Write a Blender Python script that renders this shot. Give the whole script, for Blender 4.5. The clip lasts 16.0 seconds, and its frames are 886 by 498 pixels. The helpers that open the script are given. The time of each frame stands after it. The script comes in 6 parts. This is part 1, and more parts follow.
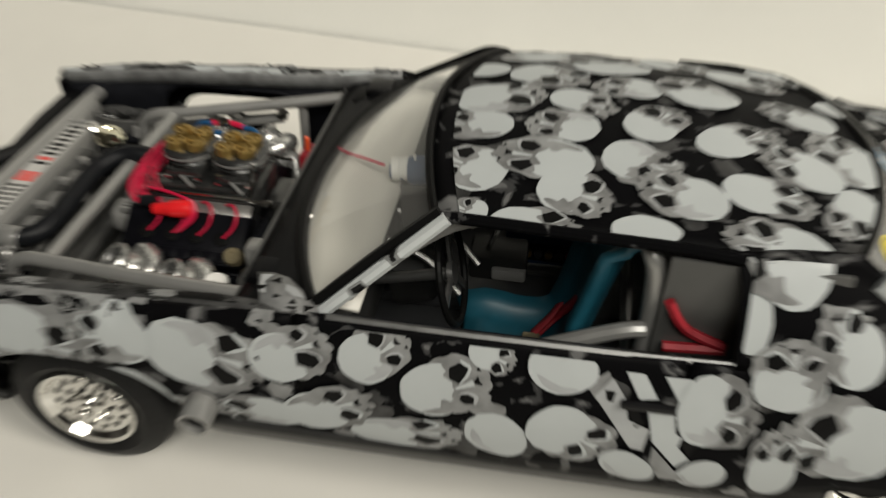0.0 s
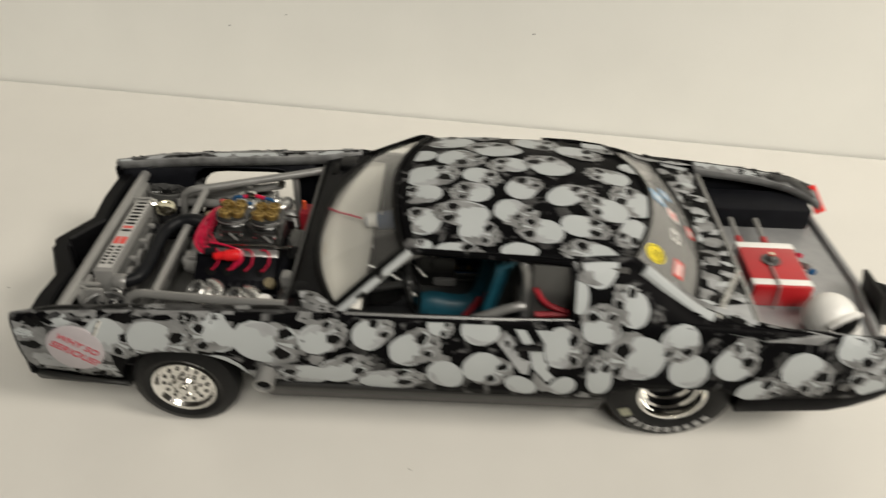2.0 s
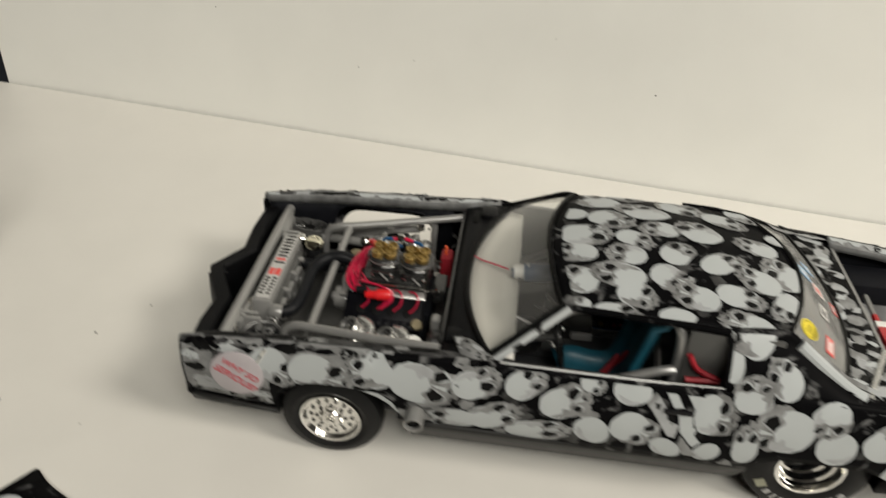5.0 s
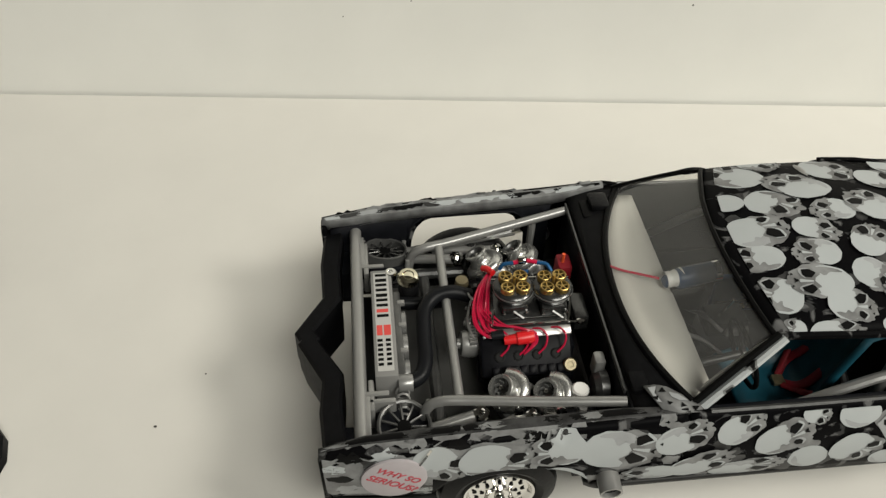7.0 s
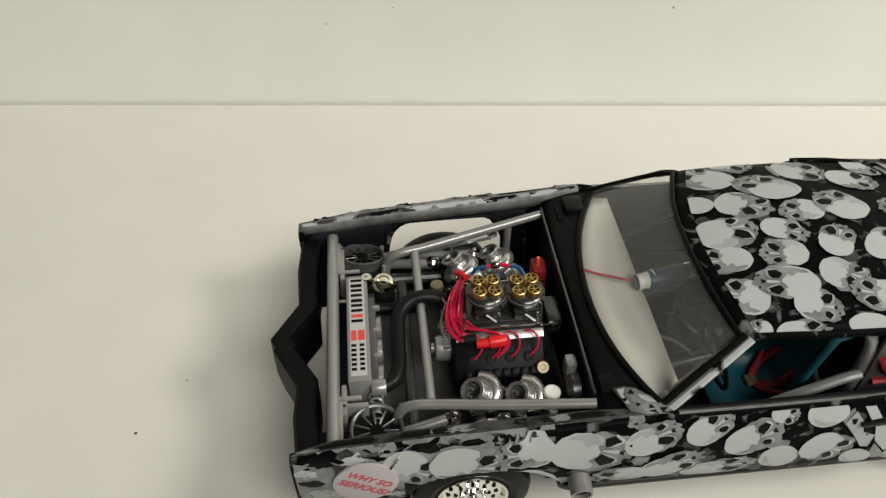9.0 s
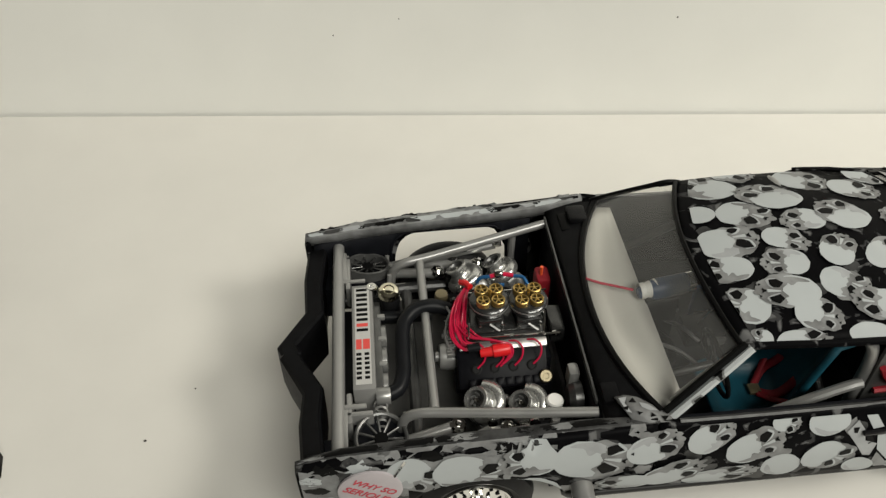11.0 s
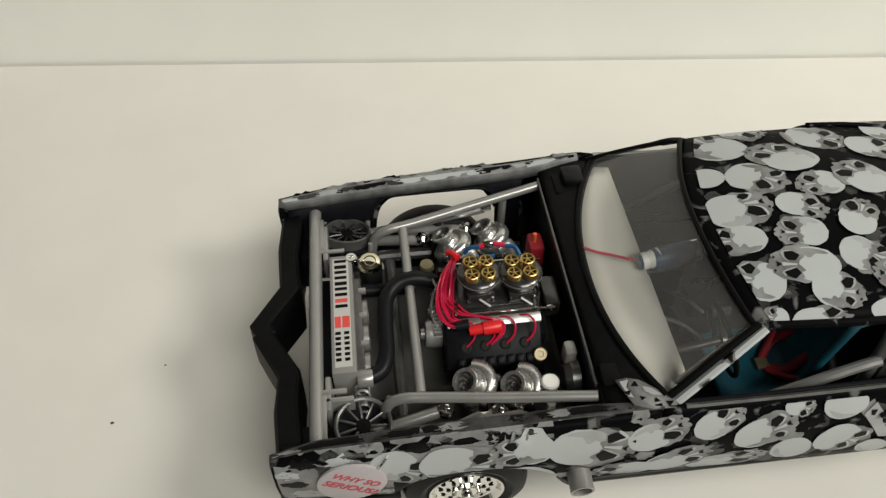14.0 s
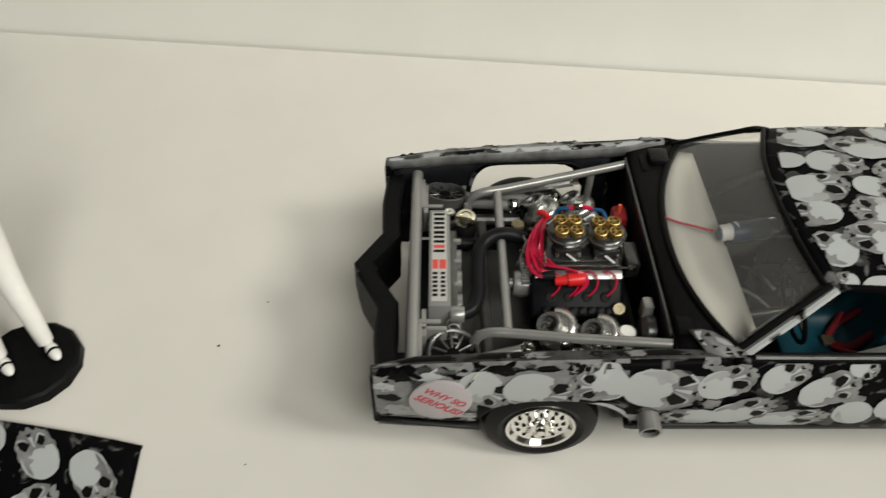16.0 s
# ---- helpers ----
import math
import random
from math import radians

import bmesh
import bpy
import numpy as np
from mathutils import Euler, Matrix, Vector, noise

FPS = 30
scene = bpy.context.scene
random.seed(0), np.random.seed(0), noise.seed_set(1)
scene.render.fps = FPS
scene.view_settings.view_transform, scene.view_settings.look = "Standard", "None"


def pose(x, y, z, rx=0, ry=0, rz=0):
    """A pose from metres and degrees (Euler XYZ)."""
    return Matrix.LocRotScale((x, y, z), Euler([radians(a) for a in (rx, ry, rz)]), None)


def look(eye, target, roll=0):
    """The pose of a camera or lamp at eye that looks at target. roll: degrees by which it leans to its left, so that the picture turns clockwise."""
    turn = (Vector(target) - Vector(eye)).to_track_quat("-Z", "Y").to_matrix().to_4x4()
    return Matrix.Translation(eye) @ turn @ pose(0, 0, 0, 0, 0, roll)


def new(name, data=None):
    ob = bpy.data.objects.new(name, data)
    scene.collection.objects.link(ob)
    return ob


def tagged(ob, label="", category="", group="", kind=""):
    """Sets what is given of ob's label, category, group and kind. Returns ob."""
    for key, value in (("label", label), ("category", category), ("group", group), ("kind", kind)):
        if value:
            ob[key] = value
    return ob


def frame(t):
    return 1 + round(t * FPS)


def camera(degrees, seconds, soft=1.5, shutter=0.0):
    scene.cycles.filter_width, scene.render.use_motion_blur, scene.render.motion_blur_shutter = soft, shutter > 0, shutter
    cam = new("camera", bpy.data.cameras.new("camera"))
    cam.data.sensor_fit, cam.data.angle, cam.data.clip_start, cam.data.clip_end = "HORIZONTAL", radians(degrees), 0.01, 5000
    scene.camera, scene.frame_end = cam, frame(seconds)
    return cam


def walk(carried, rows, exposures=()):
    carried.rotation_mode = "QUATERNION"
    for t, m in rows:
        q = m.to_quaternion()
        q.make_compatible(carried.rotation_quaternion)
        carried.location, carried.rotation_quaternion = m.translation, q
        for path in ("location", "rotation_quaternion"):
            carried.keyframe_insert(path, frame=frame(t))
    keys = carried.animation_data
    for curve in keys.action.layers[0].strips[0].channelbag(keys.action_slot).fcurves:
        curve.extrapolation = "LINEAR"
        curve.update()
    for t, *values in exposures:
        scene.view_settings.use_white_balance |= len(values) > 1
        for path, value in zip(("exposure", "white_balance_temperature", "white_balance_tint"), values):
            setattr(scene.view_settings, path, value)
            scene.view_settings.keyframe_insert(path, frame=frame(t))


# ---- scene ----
# millimetres of the model; MM turns them into metres
MM = 0.001
cam = camera(59.20, 16.0, soft=1.35, shutter=0.4)
# eye and target in millimetres, roll in degrees
PATH = [
    (0, (65.67, -106.59, 110.63), (33.73, 125.59, -76.64), 1.56),
    (0.2, (71.40, -133.50, 127.66), (25.83, 105.28, -48.14), 1.13),
    (0.5, (71.78, -139.74, 133.13), (21.73, 99.22, -41.20), 1.35),
    (1, (68.10, -149.61, 134.66), (32.28, 90.10, -42.13), 3.08),
    (1.2, (59.85, -154.98, 140.32), (28.94, 87.69, -33.33), 2.38),
    (1.5, (42.80, -147.91, 147.93), (12.81, 93.33, -27.87), -1.03),
    (1.8, (47.90, -152.48, 157.57), (38.70, 82.34, -28.90), 1.43),
    (2, (64.70, -165.49, 158.74), (61.28, 72.61, -23.74), 1.79),
    (2.5, (101.24, -184.77, 160.72), (78.91, 56.63, -15.98), 3.64),
    (3, (108.74, -190.17, 158.59), (80.64, 50.10, -18.83), 5.22),
    (3.5, (114.27, -193.50, 163.39), (84.00, 54.91, -2.07), 4.21),
    (4, (108.13, -190.19, 161.63), (70.06, 52.19, -11.01), 3.09),
    (4.5, (75.30, -178.99, 160.31), (38.06, 59.02, -18.46), 3.54),
    (5, (36.86, -170.30, 165.05), (16.96, 74.34, -7.46), 4.02),
    (5.2, (19.89, -163.63, 172.53), (5.03, 74.92, -8.77), 3.41),
    (7.3, (-22.54, -117.10, 170.51), (3.27, 95.53, -39.55), 0.89),
    (7.5, (-21.24, -117.60, 169.88), (3.71, 95.02, -40.29), 0.63),
    (8, (-18.72, -118.10, 172.30), (5.51, 93.27, -39.20), 0.29),
    (8.5, (-16.62, -119.40, 172.02), (7.32, 93.69, -37.78), 0.28),
    (9, (-14.90, -119.87, 172.62), (7.06, 94.09, -36.52), -0.14),
    (11.5, (-12.36, -121.15, 174.75), (5.35, 95.14, -32.38), -1.11),
    (12, (-11.14, -120.38, 174.35), (5.97, 95.90, -32.84), -1.20),
    (12.5, (-12.67, -119.92, 171.17), (3.52, 95.72, -36.77), -1.13),
    (13, (-13.54, -119.40, 169.45), (2.80, 95.70, -39.03), -0.92),
    (13.5, (-15.36, -114.46, 169.20), (4.54, 97.48, -42.19), -0.10),
    (14, (-11.56, -105.73, 168.59), (9.52, 93.25, -54.93), -0.70),
    (14.5, (-8.85, -108.92, 171.05), (9.06, 93.83, -49.34), -1.55),
    (15, (-8.06, -115.55, 172.19), (4.63, 91.00, -45.02), -1.55),
    (15.5, (-9.86, -123.01, 170.29), (-3.33, 86.07, -44.75), -0.75),
    (16, (-22.67, -130.78, 167.30), (-21.32, 79.95, -46.23), 0.29),
]
walk(cam, [(t, look(Vector(e) * MM, Vector(g) * MM, roll)) for t, e, g, roll in PATH],
     exposures=[(0, -0.1, 6650, 11), (1.5, -0.06, 6700, 12), (2.5, -0.2, 6750, 13), (4.0, -0.22, 6750, 13), (5.0, -0.1, 6650, 12), (7.5, -0.06, 6500, 10), (16, -0.06, 6500, 10)])

# ---- light ----
world = bpy.data.worlds.new("room_air")
scene.world = world
world.use_nodes = True
world.node_tree.nodes["Background"].inputs[0].default_value = (1.0, 0.97, 0.92, 1)
world.node_tree.nodes["Background"].inputs[1].default_value = 0.05


def area(name, eye, target, sx, sy, watts, colour):
    data = bpy.data.lights.new(name, "AREA")
    data.shape, data.size, data.size_y, data.energy, data.color = "RECTANGLE", sx, sy, watts, colour
    ob = new(name, data)
    ob.matrix_world = look(eye, target)
    return ob


area("ceiling_light", (0.80, -0.36, 0.83), (0.05, 0.05, 0.0), 0.28, 0.28, 8.7, (0.99, 0.955, 0.85))
area("room_light", (0.55, -1.32, 1.68), (0.05, 0.25, 0.05), 1.1, 0.8, 37, (0.985, 0.975, 0.89))


# ---- materials ----
def mat(name, colour, rough=0.5, metal=0.0, grain=0.0, scale=900.0, bump=0.0, colour2=None, coat=0.0, patch=0.0, patch_scale=60.0, spec=0.5):
    m = bpy.data.materials.new(name)
    m.use_nodes = True
    nt = m.node_tree
    b = nt.nodes["Principled BSDF"]
    b.inputs["Base Color"].default_value = (*colour, 1)
    b.inputs["Roughness"].default_value = rough
    b.inputs["Metallic"].default_value = metal
    b.inputs["Coat Weight"].default_value = coat
    b.inputs["Specular IOR Level"].default_value = spec
    b.inputs["Coat Roughness"].default_value = 0.12
    co = nt.nodes.new("ShaderNodeTexCoord")
    last = None
    if grain or colour2:
        n = nt.nodes.new("ShaderNodeTexNoise")
        n.inputs["Scale"].default_value = scale
        n.inputs["Detail"].default_value = 4
        nt.links.new(co.outputs["Object"], n.inputs["Vector"])
        r = nt.nodes.new("ShaderNodeValToRGB")
        c2 = colour2 or tuple(c * (1 - grain) for c in colour)
        r.color_ramp.elements[0].color, r.color_ramp.elements[1].color = (*c2, 1), (*colour, 1)
        r.color_ramp.elements[0].position, r.color_ramp.elements[1].position = 0.35, 0.65
        nt.links.new(n.outputs["Fac"], r.inputs[0])
        last = r.outputs[0]
        if patch:
            n2 = nt.nodes.new("ShaderNodeTexNoise")
            n2.inputs["Scale"].default_value = patch_scale
            n2.inputs["Detail"].default_value = 3
            nt.links.new(co.outputs["Object"], n2.inputs["Vector"])
            mix = nt.nodes.new("ShaderNodeMix")
            mix.data_type, mix.blend_type = "RGBA", "MULTIPLY"
            ramp = nt.nodes.new("ShaderNodeMapRange")
            ramp.inputs[3].default_value, ramp.inputs[4].default_value = 1 - patch, 1 + patch * 0.3
            nt.links.new(n2.outputs["Fac"], ramp.inputs[0])
            mix.inputs[0].default_value = 1.0
            nt.links.new(last, mix.inputs[6])
            nt.links.new(ramp.outputs[0], mix.inputs[7])
            last = mix.outputs[2]
        nt.links.new(last, b.inputs["Base Color"])
        rr = nt.nodes.new("ShaderNodeMapRange")
        rr.inputs[3].default_value, rr.inputs[4].default_value = max(0.02, rough - 0.08), rough + 0.08
        nt.links.new(n.outputs["Fac"], rr.inputs[0])
        nt.links.new(rr.outputs[0], b.inputs["Roughness"])
        if bump:
            bp = nt.nodes.new("ShaderNodeBump")
            bp.inputs["Strength"].default_value = bump
            bp.inputs["Distance"].default_value = 0.0003
            nt.links.new(n.outputs["Fac"], bp.inputs["Height"])
            nt.links.new(bp.outputs[0], b.inputs["Normal"])
    return m


M_TABLE = mat("white_board", (0.655, 0.637, 0.595), 0.42, grain=0.03, scale=40, patch=0.05, patch_scale=7)
M_WALL = mat("white_panel", (0.80, 0.795, 0.755), 0.5, grain=0.03, scale=30, patch=0.05, patch_scale=6)
M_ROOM = mat("room_paint", (0.20, 0.19, 0.175), 0.8, grain=0.04, scale=5)
M_DARKROOM = mat("dark_fabric", (0.012, 0.014, 0.022), 0.8, grain=0.3, scale=200)


def printed_black(name):
    """Black film with ragged grey shading between the printed motifs."""
    m = mat(name, (0.003, 0.003, 0.0034), 0.42, spec=0.02, colour2=(0.004, 0.004, 0.0045), scale=200)
    nt = m.node_tree
    b = nt.nodes["Principled BSDF"]
    co = nt.nodes.new("ShaderNodeTexCoord")
    n = nt.nodes.new("ShaderNodeTexNoise")
    n.inputs["Scale"].default_value, n.inputs["Detail"].default_value, n.inputs["Distortion"].default_value = 190, 3, 1.2
    nt.links.new(co.outputs["Object"], n.inputs["Vector"])
    r = nt.nodes.new("ShaderNodeValToRGB")
    r.color_ramp.interpolation = "LINEAR"
    e = r.color_ramp.elements
    e[0].position, e[0].color = 0.585, (0.003, 0.003, 0.0034, 1)
    e[1].position, e[1].color = 0.605, (0.035, 0.035, 0.036, 1)
    for at_, c in ((0.64, 0.04), (0.66, 0.10), (0.74, 0.12)):
        q = e.new(at_)
        q.color = (c, c, c, 1)
    nt.links.new(n.outputs["Fac"], r.inputs[0])
    nt.links.new(r.outputs[0], b.inputs["Base Color"])
    return m


M_BLACK = printed_black("black_print_film")
def torn_print(name):
    """Pale film broken by angular black marks."""
    m = mat(name, (0.41, 0.43, 0.435), 0.42, coat=0.06, spec=0.12, grain=0.05, scale=120)
    nt = m.node_tree
    co, n, r = nt.nodes.new("ShaderNodeTexCoord"), nt.nodes.new("ShaderNodeTexVoronoi"), nt.nodes.new("ShaderNodeValToRGB")
    n.feature, n.distance, n.inputs["Scale"].default_value = "F1", "MANHATTAN", 230
    nt.links.new(co.outputs["Object"], n.inputs["Vector"])
    r.color_ramp.interpolation = "CONSTANT"
    e = r.color_ramp.elements
    e[0].position, e[0].color = 0.0, (0.007, 0.007, 0.007, 1)
    e[1].position, e[1].color = 0.36, (0.17, 0.175, 0.175, 1)
    q = e.new(0.5)
    q.color = (0.41, 0.43, 0.435, 1)
    nt.links.new(n.outputs["Distance"], r.inputs[0])
    nt.links.new(r.outputs[0], nt.nodes["Principled BSDF"].inputs["Base Color"])
    return m


M_TORN = torn_print("torn_print_film")
M_PLAIN = mat("black_paint", (0.004, 0.004, 0.0045), 0.24, spec=0.14, colour2=(0.009, 0.009, 0.0095), scale=160)
M_FLAT = mat("matt_black", (0.005, 0.005, 0.0057), 0.45, grain=0.4, scale=500, bump=0.1, spec=0.09)
M_INNER = mat("inner_black", (0.007, 0.0075, 0.010), 0.6, grain=0.3, scale=300, spec=0.12)
M_LIGHT = mat("pale_grey_print", (0.39, 0.412, 0.417), 0.42, coat=0.06, grain=0.05, scale=120, spec=0.12)
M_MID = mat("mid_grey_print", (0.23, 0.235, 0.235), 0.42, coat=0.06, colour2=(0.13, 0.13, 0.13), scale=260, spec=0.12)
M_SOFT = mat("soft_grey_print", (0.33, 0.34, 0.345), 0.42, coat=0.06, grain=0.15, scale=260, spec=0.12)
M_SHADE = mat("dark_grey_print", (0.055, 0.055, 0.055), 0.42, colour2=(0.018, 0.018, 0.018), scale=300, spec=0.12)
M_INK = mat("black_print", (0.005, 0.005, 0.005), 0.4, spec=0.06)
M_GREY = mat("grey_plastic", (0.019, 0.019, 0.0185), 0.45, grain=0.2, scale=300, bump=0.05, spec=0.2)
M_SILVER = mat("silver_paint", (0.30, 0.298, 0.29), 0.33, metal=0.5, grain=0.06, scale=260, bump=0.015)
M_TRAY = mat("aluminium_paint", (0.33, 0.335, 0.34), 0.4, metal=0.4, grain=0.1, scale=400, bump=0.05)
M_DULL = mat("dull_metal", (0.12, 0.12, 0.118), 0.33, metal=0.6, grain=0.25, scale=300, bump=0.04)
M_GUN = mat("gunmetal", (0.085, 0.085, 0.084), 0.22, metal=0.75, grain=0.3, scale=600, bump=0.1)
M_STRIP = mat("brushed_strip", (0.34, 0.33, 0.32), 0.3, metal=0.8, grain=0.15, scale=500)
M_CHROME = mat("chrome", (0.78, 0.77, 0.74), 0.10, metal=1.0)
M_GOLD = mat("gold_anodised", (0.46, 0.31, 0.10), 0.34, metal=0.85, grain=0.1, scale=900)
M_OLDGOLD = mat("worn_brass", (0.24, 0.20, 0.12), 0.4, metal=0.5, grain=0.2, scale=500)
M_BRASS = mat("pale_brass", (0.78, 0.74, 0.58), 0.09, metal=1.0)
M_CAST = mat("polished_casting", (0.52, 0.52, 0.505), 0.27, metal=0.85, grain=0.1, scale=200)
M_RUBBER = mat("tyre_rubber", (0.009, 0.009, 0.0092), 0.5, grain=0.35, scale=700, bump=0.2, spec=0.2)
M_HOSE = mat("black_hose", (0.007, 0.0075, 0.009), 0.42, grain=0.2, scale=400, spec=0.16)
M_COVER = mat("satin_black_casting", (0.004, 0.004, 0.0055), 0.36, grain=0.3, scale=400, spec=0.07)
M_RED = mat("red_plastic", (0.62, 0.012, 0.015), 0.35)
M_WIRE = mat("red_wire", (0.46, 0.010, 0.045), 0.28)
M_BELT = mat("red_webbing", (0.32, 0.010, 0.020), 0.6, grain=0.2, scale=600)
M_CELL = mat("red_paint", (0.42, 0.014, 0.018), 0.33, coat=0.2, grain=0.08, scale=300)
M_LENS = mat("red_lens", (0.85, 0.02, 0.015), 0.3)
M_WHITE = mat("white_paint", (0.76, 0.75, 0.72), 0.38, grain=0.04, scale=400)
M_TEAL = mat("teal_seat", (0.008, 0.078, 0.115), 0.45, grain=0.2, scale=300)
M_BLUE = mat("blue_anodised", (0.02, 0.11, 0.27), 0.3, metal=0.5)
M_NAVY = mat("navy_plastic", (0.010, 0.045, 0.12), 0.4)
M_YELLOW = mat("yellow_print", (0.78, 0.62, 0.02), 0.4)
M_SIGN = mat("pale_sign", (0.40, 0.365, 0.38), 0.4, grain=0.08, scale=250)
M_SIGNRED = mat("red_ink", (0.45, 0.03, 0.05), 0.45)
M_DASH = mat("pale_dash", (0.60, 0.585, 0.54), 0.55, grain=0.05, scale=100)
M_LABEL = mat("label_grey", (0.20, 0.198, 0.192), 0.4, grain=0.05, scale=200)
M_LABELLIGHT = mat("label_pale", (0.42, 0.415, 0.40), 0.4)
M_LABELRED = mat("label_red", (0.60, 0.06, 0.05), 0.4)
M_DECALBLUE = mat("decal_blue", (0.16, 0.38, 0.62), 0.4)
M_ORANGE = mat("orange_plastic", (0.75, 0.10, 0.03), 0.35)
M_TYREINK = mat("tyre_letter_paint", (0.42, 0.42, 0.41), 0.6, grain=0.35, scale=900)
M_CREAM = mat("cream_badge", (0.30, 0.30, 0.22), 0.5, grain=0.2, scale=600)
M_CABIN = mat("cabin_grey", (0.030, 0.031, 0.033), 0.5, grain=0.12, scale=200, bump=0.05)
M_PANE = mat("grey_panel", (0.06, 0.06, 0.058), 0.4, grain=0.1, scale=150)
M_BAY = mat("bay_grey", (0.085, 0.084, 0.08), 0.5, grain=0.2, scale=150)
M_DUST = mat("dust", (0.05, 0.045, 0.04), 0.9)


def glass(name, tint, rough=0.02, haze=0.0):
    m = bpy.data.materials.new(name)
    m.use_nodes = True
    nt = m.node_tree
    nt.nodes.remove(nt.nodes["Principled BSDF"])
    tr, gl, mx = nt.nodes.new("ShaderNodeBsdfTransparent"), nt.nodes.new("ShaderNodeBsdfGlossy"), nt.nodes.new("ShaderNodeMixShader")
    fr = nt.nodes.new("ShaderNodeFresnel")
    fr.inputs[0].default_value = 1.45
    tr.inputs[0].default_value = (*tint, 1)
    gl.inputs[0].default_value = (1, 1, 1, 1)
    gl.inputs[1].default_value = rough
    nt.links.new(fr.outputs[0], mx.inputs[0])
    nt.links.new(tr.outputs[0], mx.inputs[1])
    nt.links.new(gl.outputs[0], mx.inputs[2])
    # a share of pale diffuse mixed in makes moulded glazing slightly milky
    df, mh = nt.nodes.new("ShaderNodeBsdfDiffuse"), nt.nodes.new("ShaderNodeMixShader")
    df.inputs[0].default_value = (0.8, 0.79, 0.76, 1)
    mh.inputs[0].default_value = haze
    nt.links.new(mx.outputs[0], mh.inputs[1])
    nt.links.new(df.outputs[0], mh.inputs[2])
    nt.links.new(mh.outputs[0], nt.nodes["Material Output"].inputs[0])
    return m


M_GLASS = glass("clear_glazing", (0.90, 0.90, 0.88), 0.03, 0.075)
M_SMOKE = glass("smoked_glazing", (0.66, 0.64, 0.60), 0.12, 0.17)


# ---- mesh tools (millimetres) ----
def part(name, bm, material, parent=None, label="", smooth=True, auto=35):
    me = bpy.data.meshes.new(name)
    bmesh.ops.recalc_face_normals(bm, faces=bm.faces)
    for v in bm.verts:
        v.co *= MM
    for f in bm.faces:
        f.smooth = smooth
    bm.normal_update()
    if smooth:
        for e in bm.edges:
            if len(e.link_faces) == 2 and e.calc_face_angle(0) > radians(auto):
                e.smooth = False
    bm.to_mesh(me)
    bm.free()
    for m in material if isinstance(material, (list, tuple)) else (material,):
        me.materials.append(m)
    ob = new(name, me)
    ob.parent = parent
    if label:
        tagged(ob, label)
    return ob


def thing(name, x, y, z, label, category, group="", kind=""):
    e = new(name)
    e.empty_display_size = 0.02
    e.location = (x * MM, y * MM, z * MM)
    return tagged(e, label, category, group, kind)


def box(x0, x1, y0, y1, z0, z1, bevel=0.4, bm=None, m=None, seg=2):
    bm = bm or bmesh.new()
    vs = [bm.verts.new((x, y, z)) for x in (x0, x1) for y in (y0, y1) for z in (z0, z1)]
    fs = [bm.faces.new([vs[i] for i in q]) for q in ((0, 1, 3, 2), (4, 6, 7, 5), (0, 4, 5, 1), (2, 3, 7, 6), (0, 2, 6, 4), (1, 5, 7, 3))]
    if bevel:
        es = list({e for f in fs for e in f.edges})
        out = bmesh.ops.bevel(bm, geom=es, offset=bevel, segments=seg, affect="EDGES", profile=0.5)
        vs = list({v for v in vs if v.is_valid} | set(out["verts"]))
    if m is not None:
        bmesh.ops.transform(bm, matrix=m, verts=vs)
    return bm


def spline(points, steps=6):
    p = [Vector(q) for q in points]
    if len(p) < 3:
        return p
    out = []
    for i in range(len(p) - 1):
        a, b, c, d = p[max(i - 1, 0)], p[i], p[i + 1], p[min(i + 2, len(p) - 1)]
        for s in range(steps):
            t = s / steps
            out.append(0.5 * (2 * b + (c - a) * t + (2 * a - 5 * b + 4 * c - d) * t * t + (3 * b - a - 3 * c + d) * t ** 3))
    return out + [p[-1]]


def tube(points, r, sides=10, bm=None, steps=6, r1=None):
    """A round tube along a smooth line."""
    bm = bm or bmesh.new()
    p = spline(points, steps)
    rings = []
    up = None
    for i, q in enumerate(p):
        d = (p[min(i + 1, len(p) - 1)] - p[max(i - 1, 0)]).normalized()
        if up is None:
            up = d.orthogonal().normalized()
        up = (up - d * up.dot(d)).normalized()
        side = d.cross(up)
        rr = r if r1 is None else r + (r1 - r) * i / (len(p) - 1)
        rings.append([bm.verts.new(q + (up * math.cos(a) + side * math.sin(a)) * rr) for a in [2 * math.pi * k / sides for k in range(sides)]])
    for a, b in zip(rings, rings[1:]):
        for k in range(sides):
            bm.faces.new((a[k], a[(k + 1) % sides], b[(k + 1) % sides], b[k]))
    bm.faces.new(rings[0][::-1])
    bm.faces.new(rings[-1])
    return bm


def lathe(profile, m=None, sides=32, bm=None, closed=False):
    """Turns (radius, height) pairs round the z axis, then places them by m."""
    bm = bm or bmesh.new()
    m = m or Matrix()
    rings = []
    for r, h in profile:
        if r < 1e-4:
            rings.append([bm.verts.new(m @ Vector((0, 0, h)))])
        else:
            rings.append([bm.verts.new(m @ Vector((r * math.cos(2 * math.pi * k / sides), r * math.sin(2 * math.pi * k / sides), h))) for k in range(sides)])
    if closed:
        rings.append(rings[0])
    for a, b in zip(rings, rings[1:]):
        for k in range(sides):
            j = (k + 1) % sides
            if len(a) == 1 and len(b) == 1:
                continue
            if len(a) == 1:
                bm.faces.new((a[0], b[j], b[k]))
            elif len(b) == 1:
                bm.faces.new((a[k], a[j], b[0]))
            else:
                bm.faces.new((a[k], a[j], b[j], b[k]))
    return bm


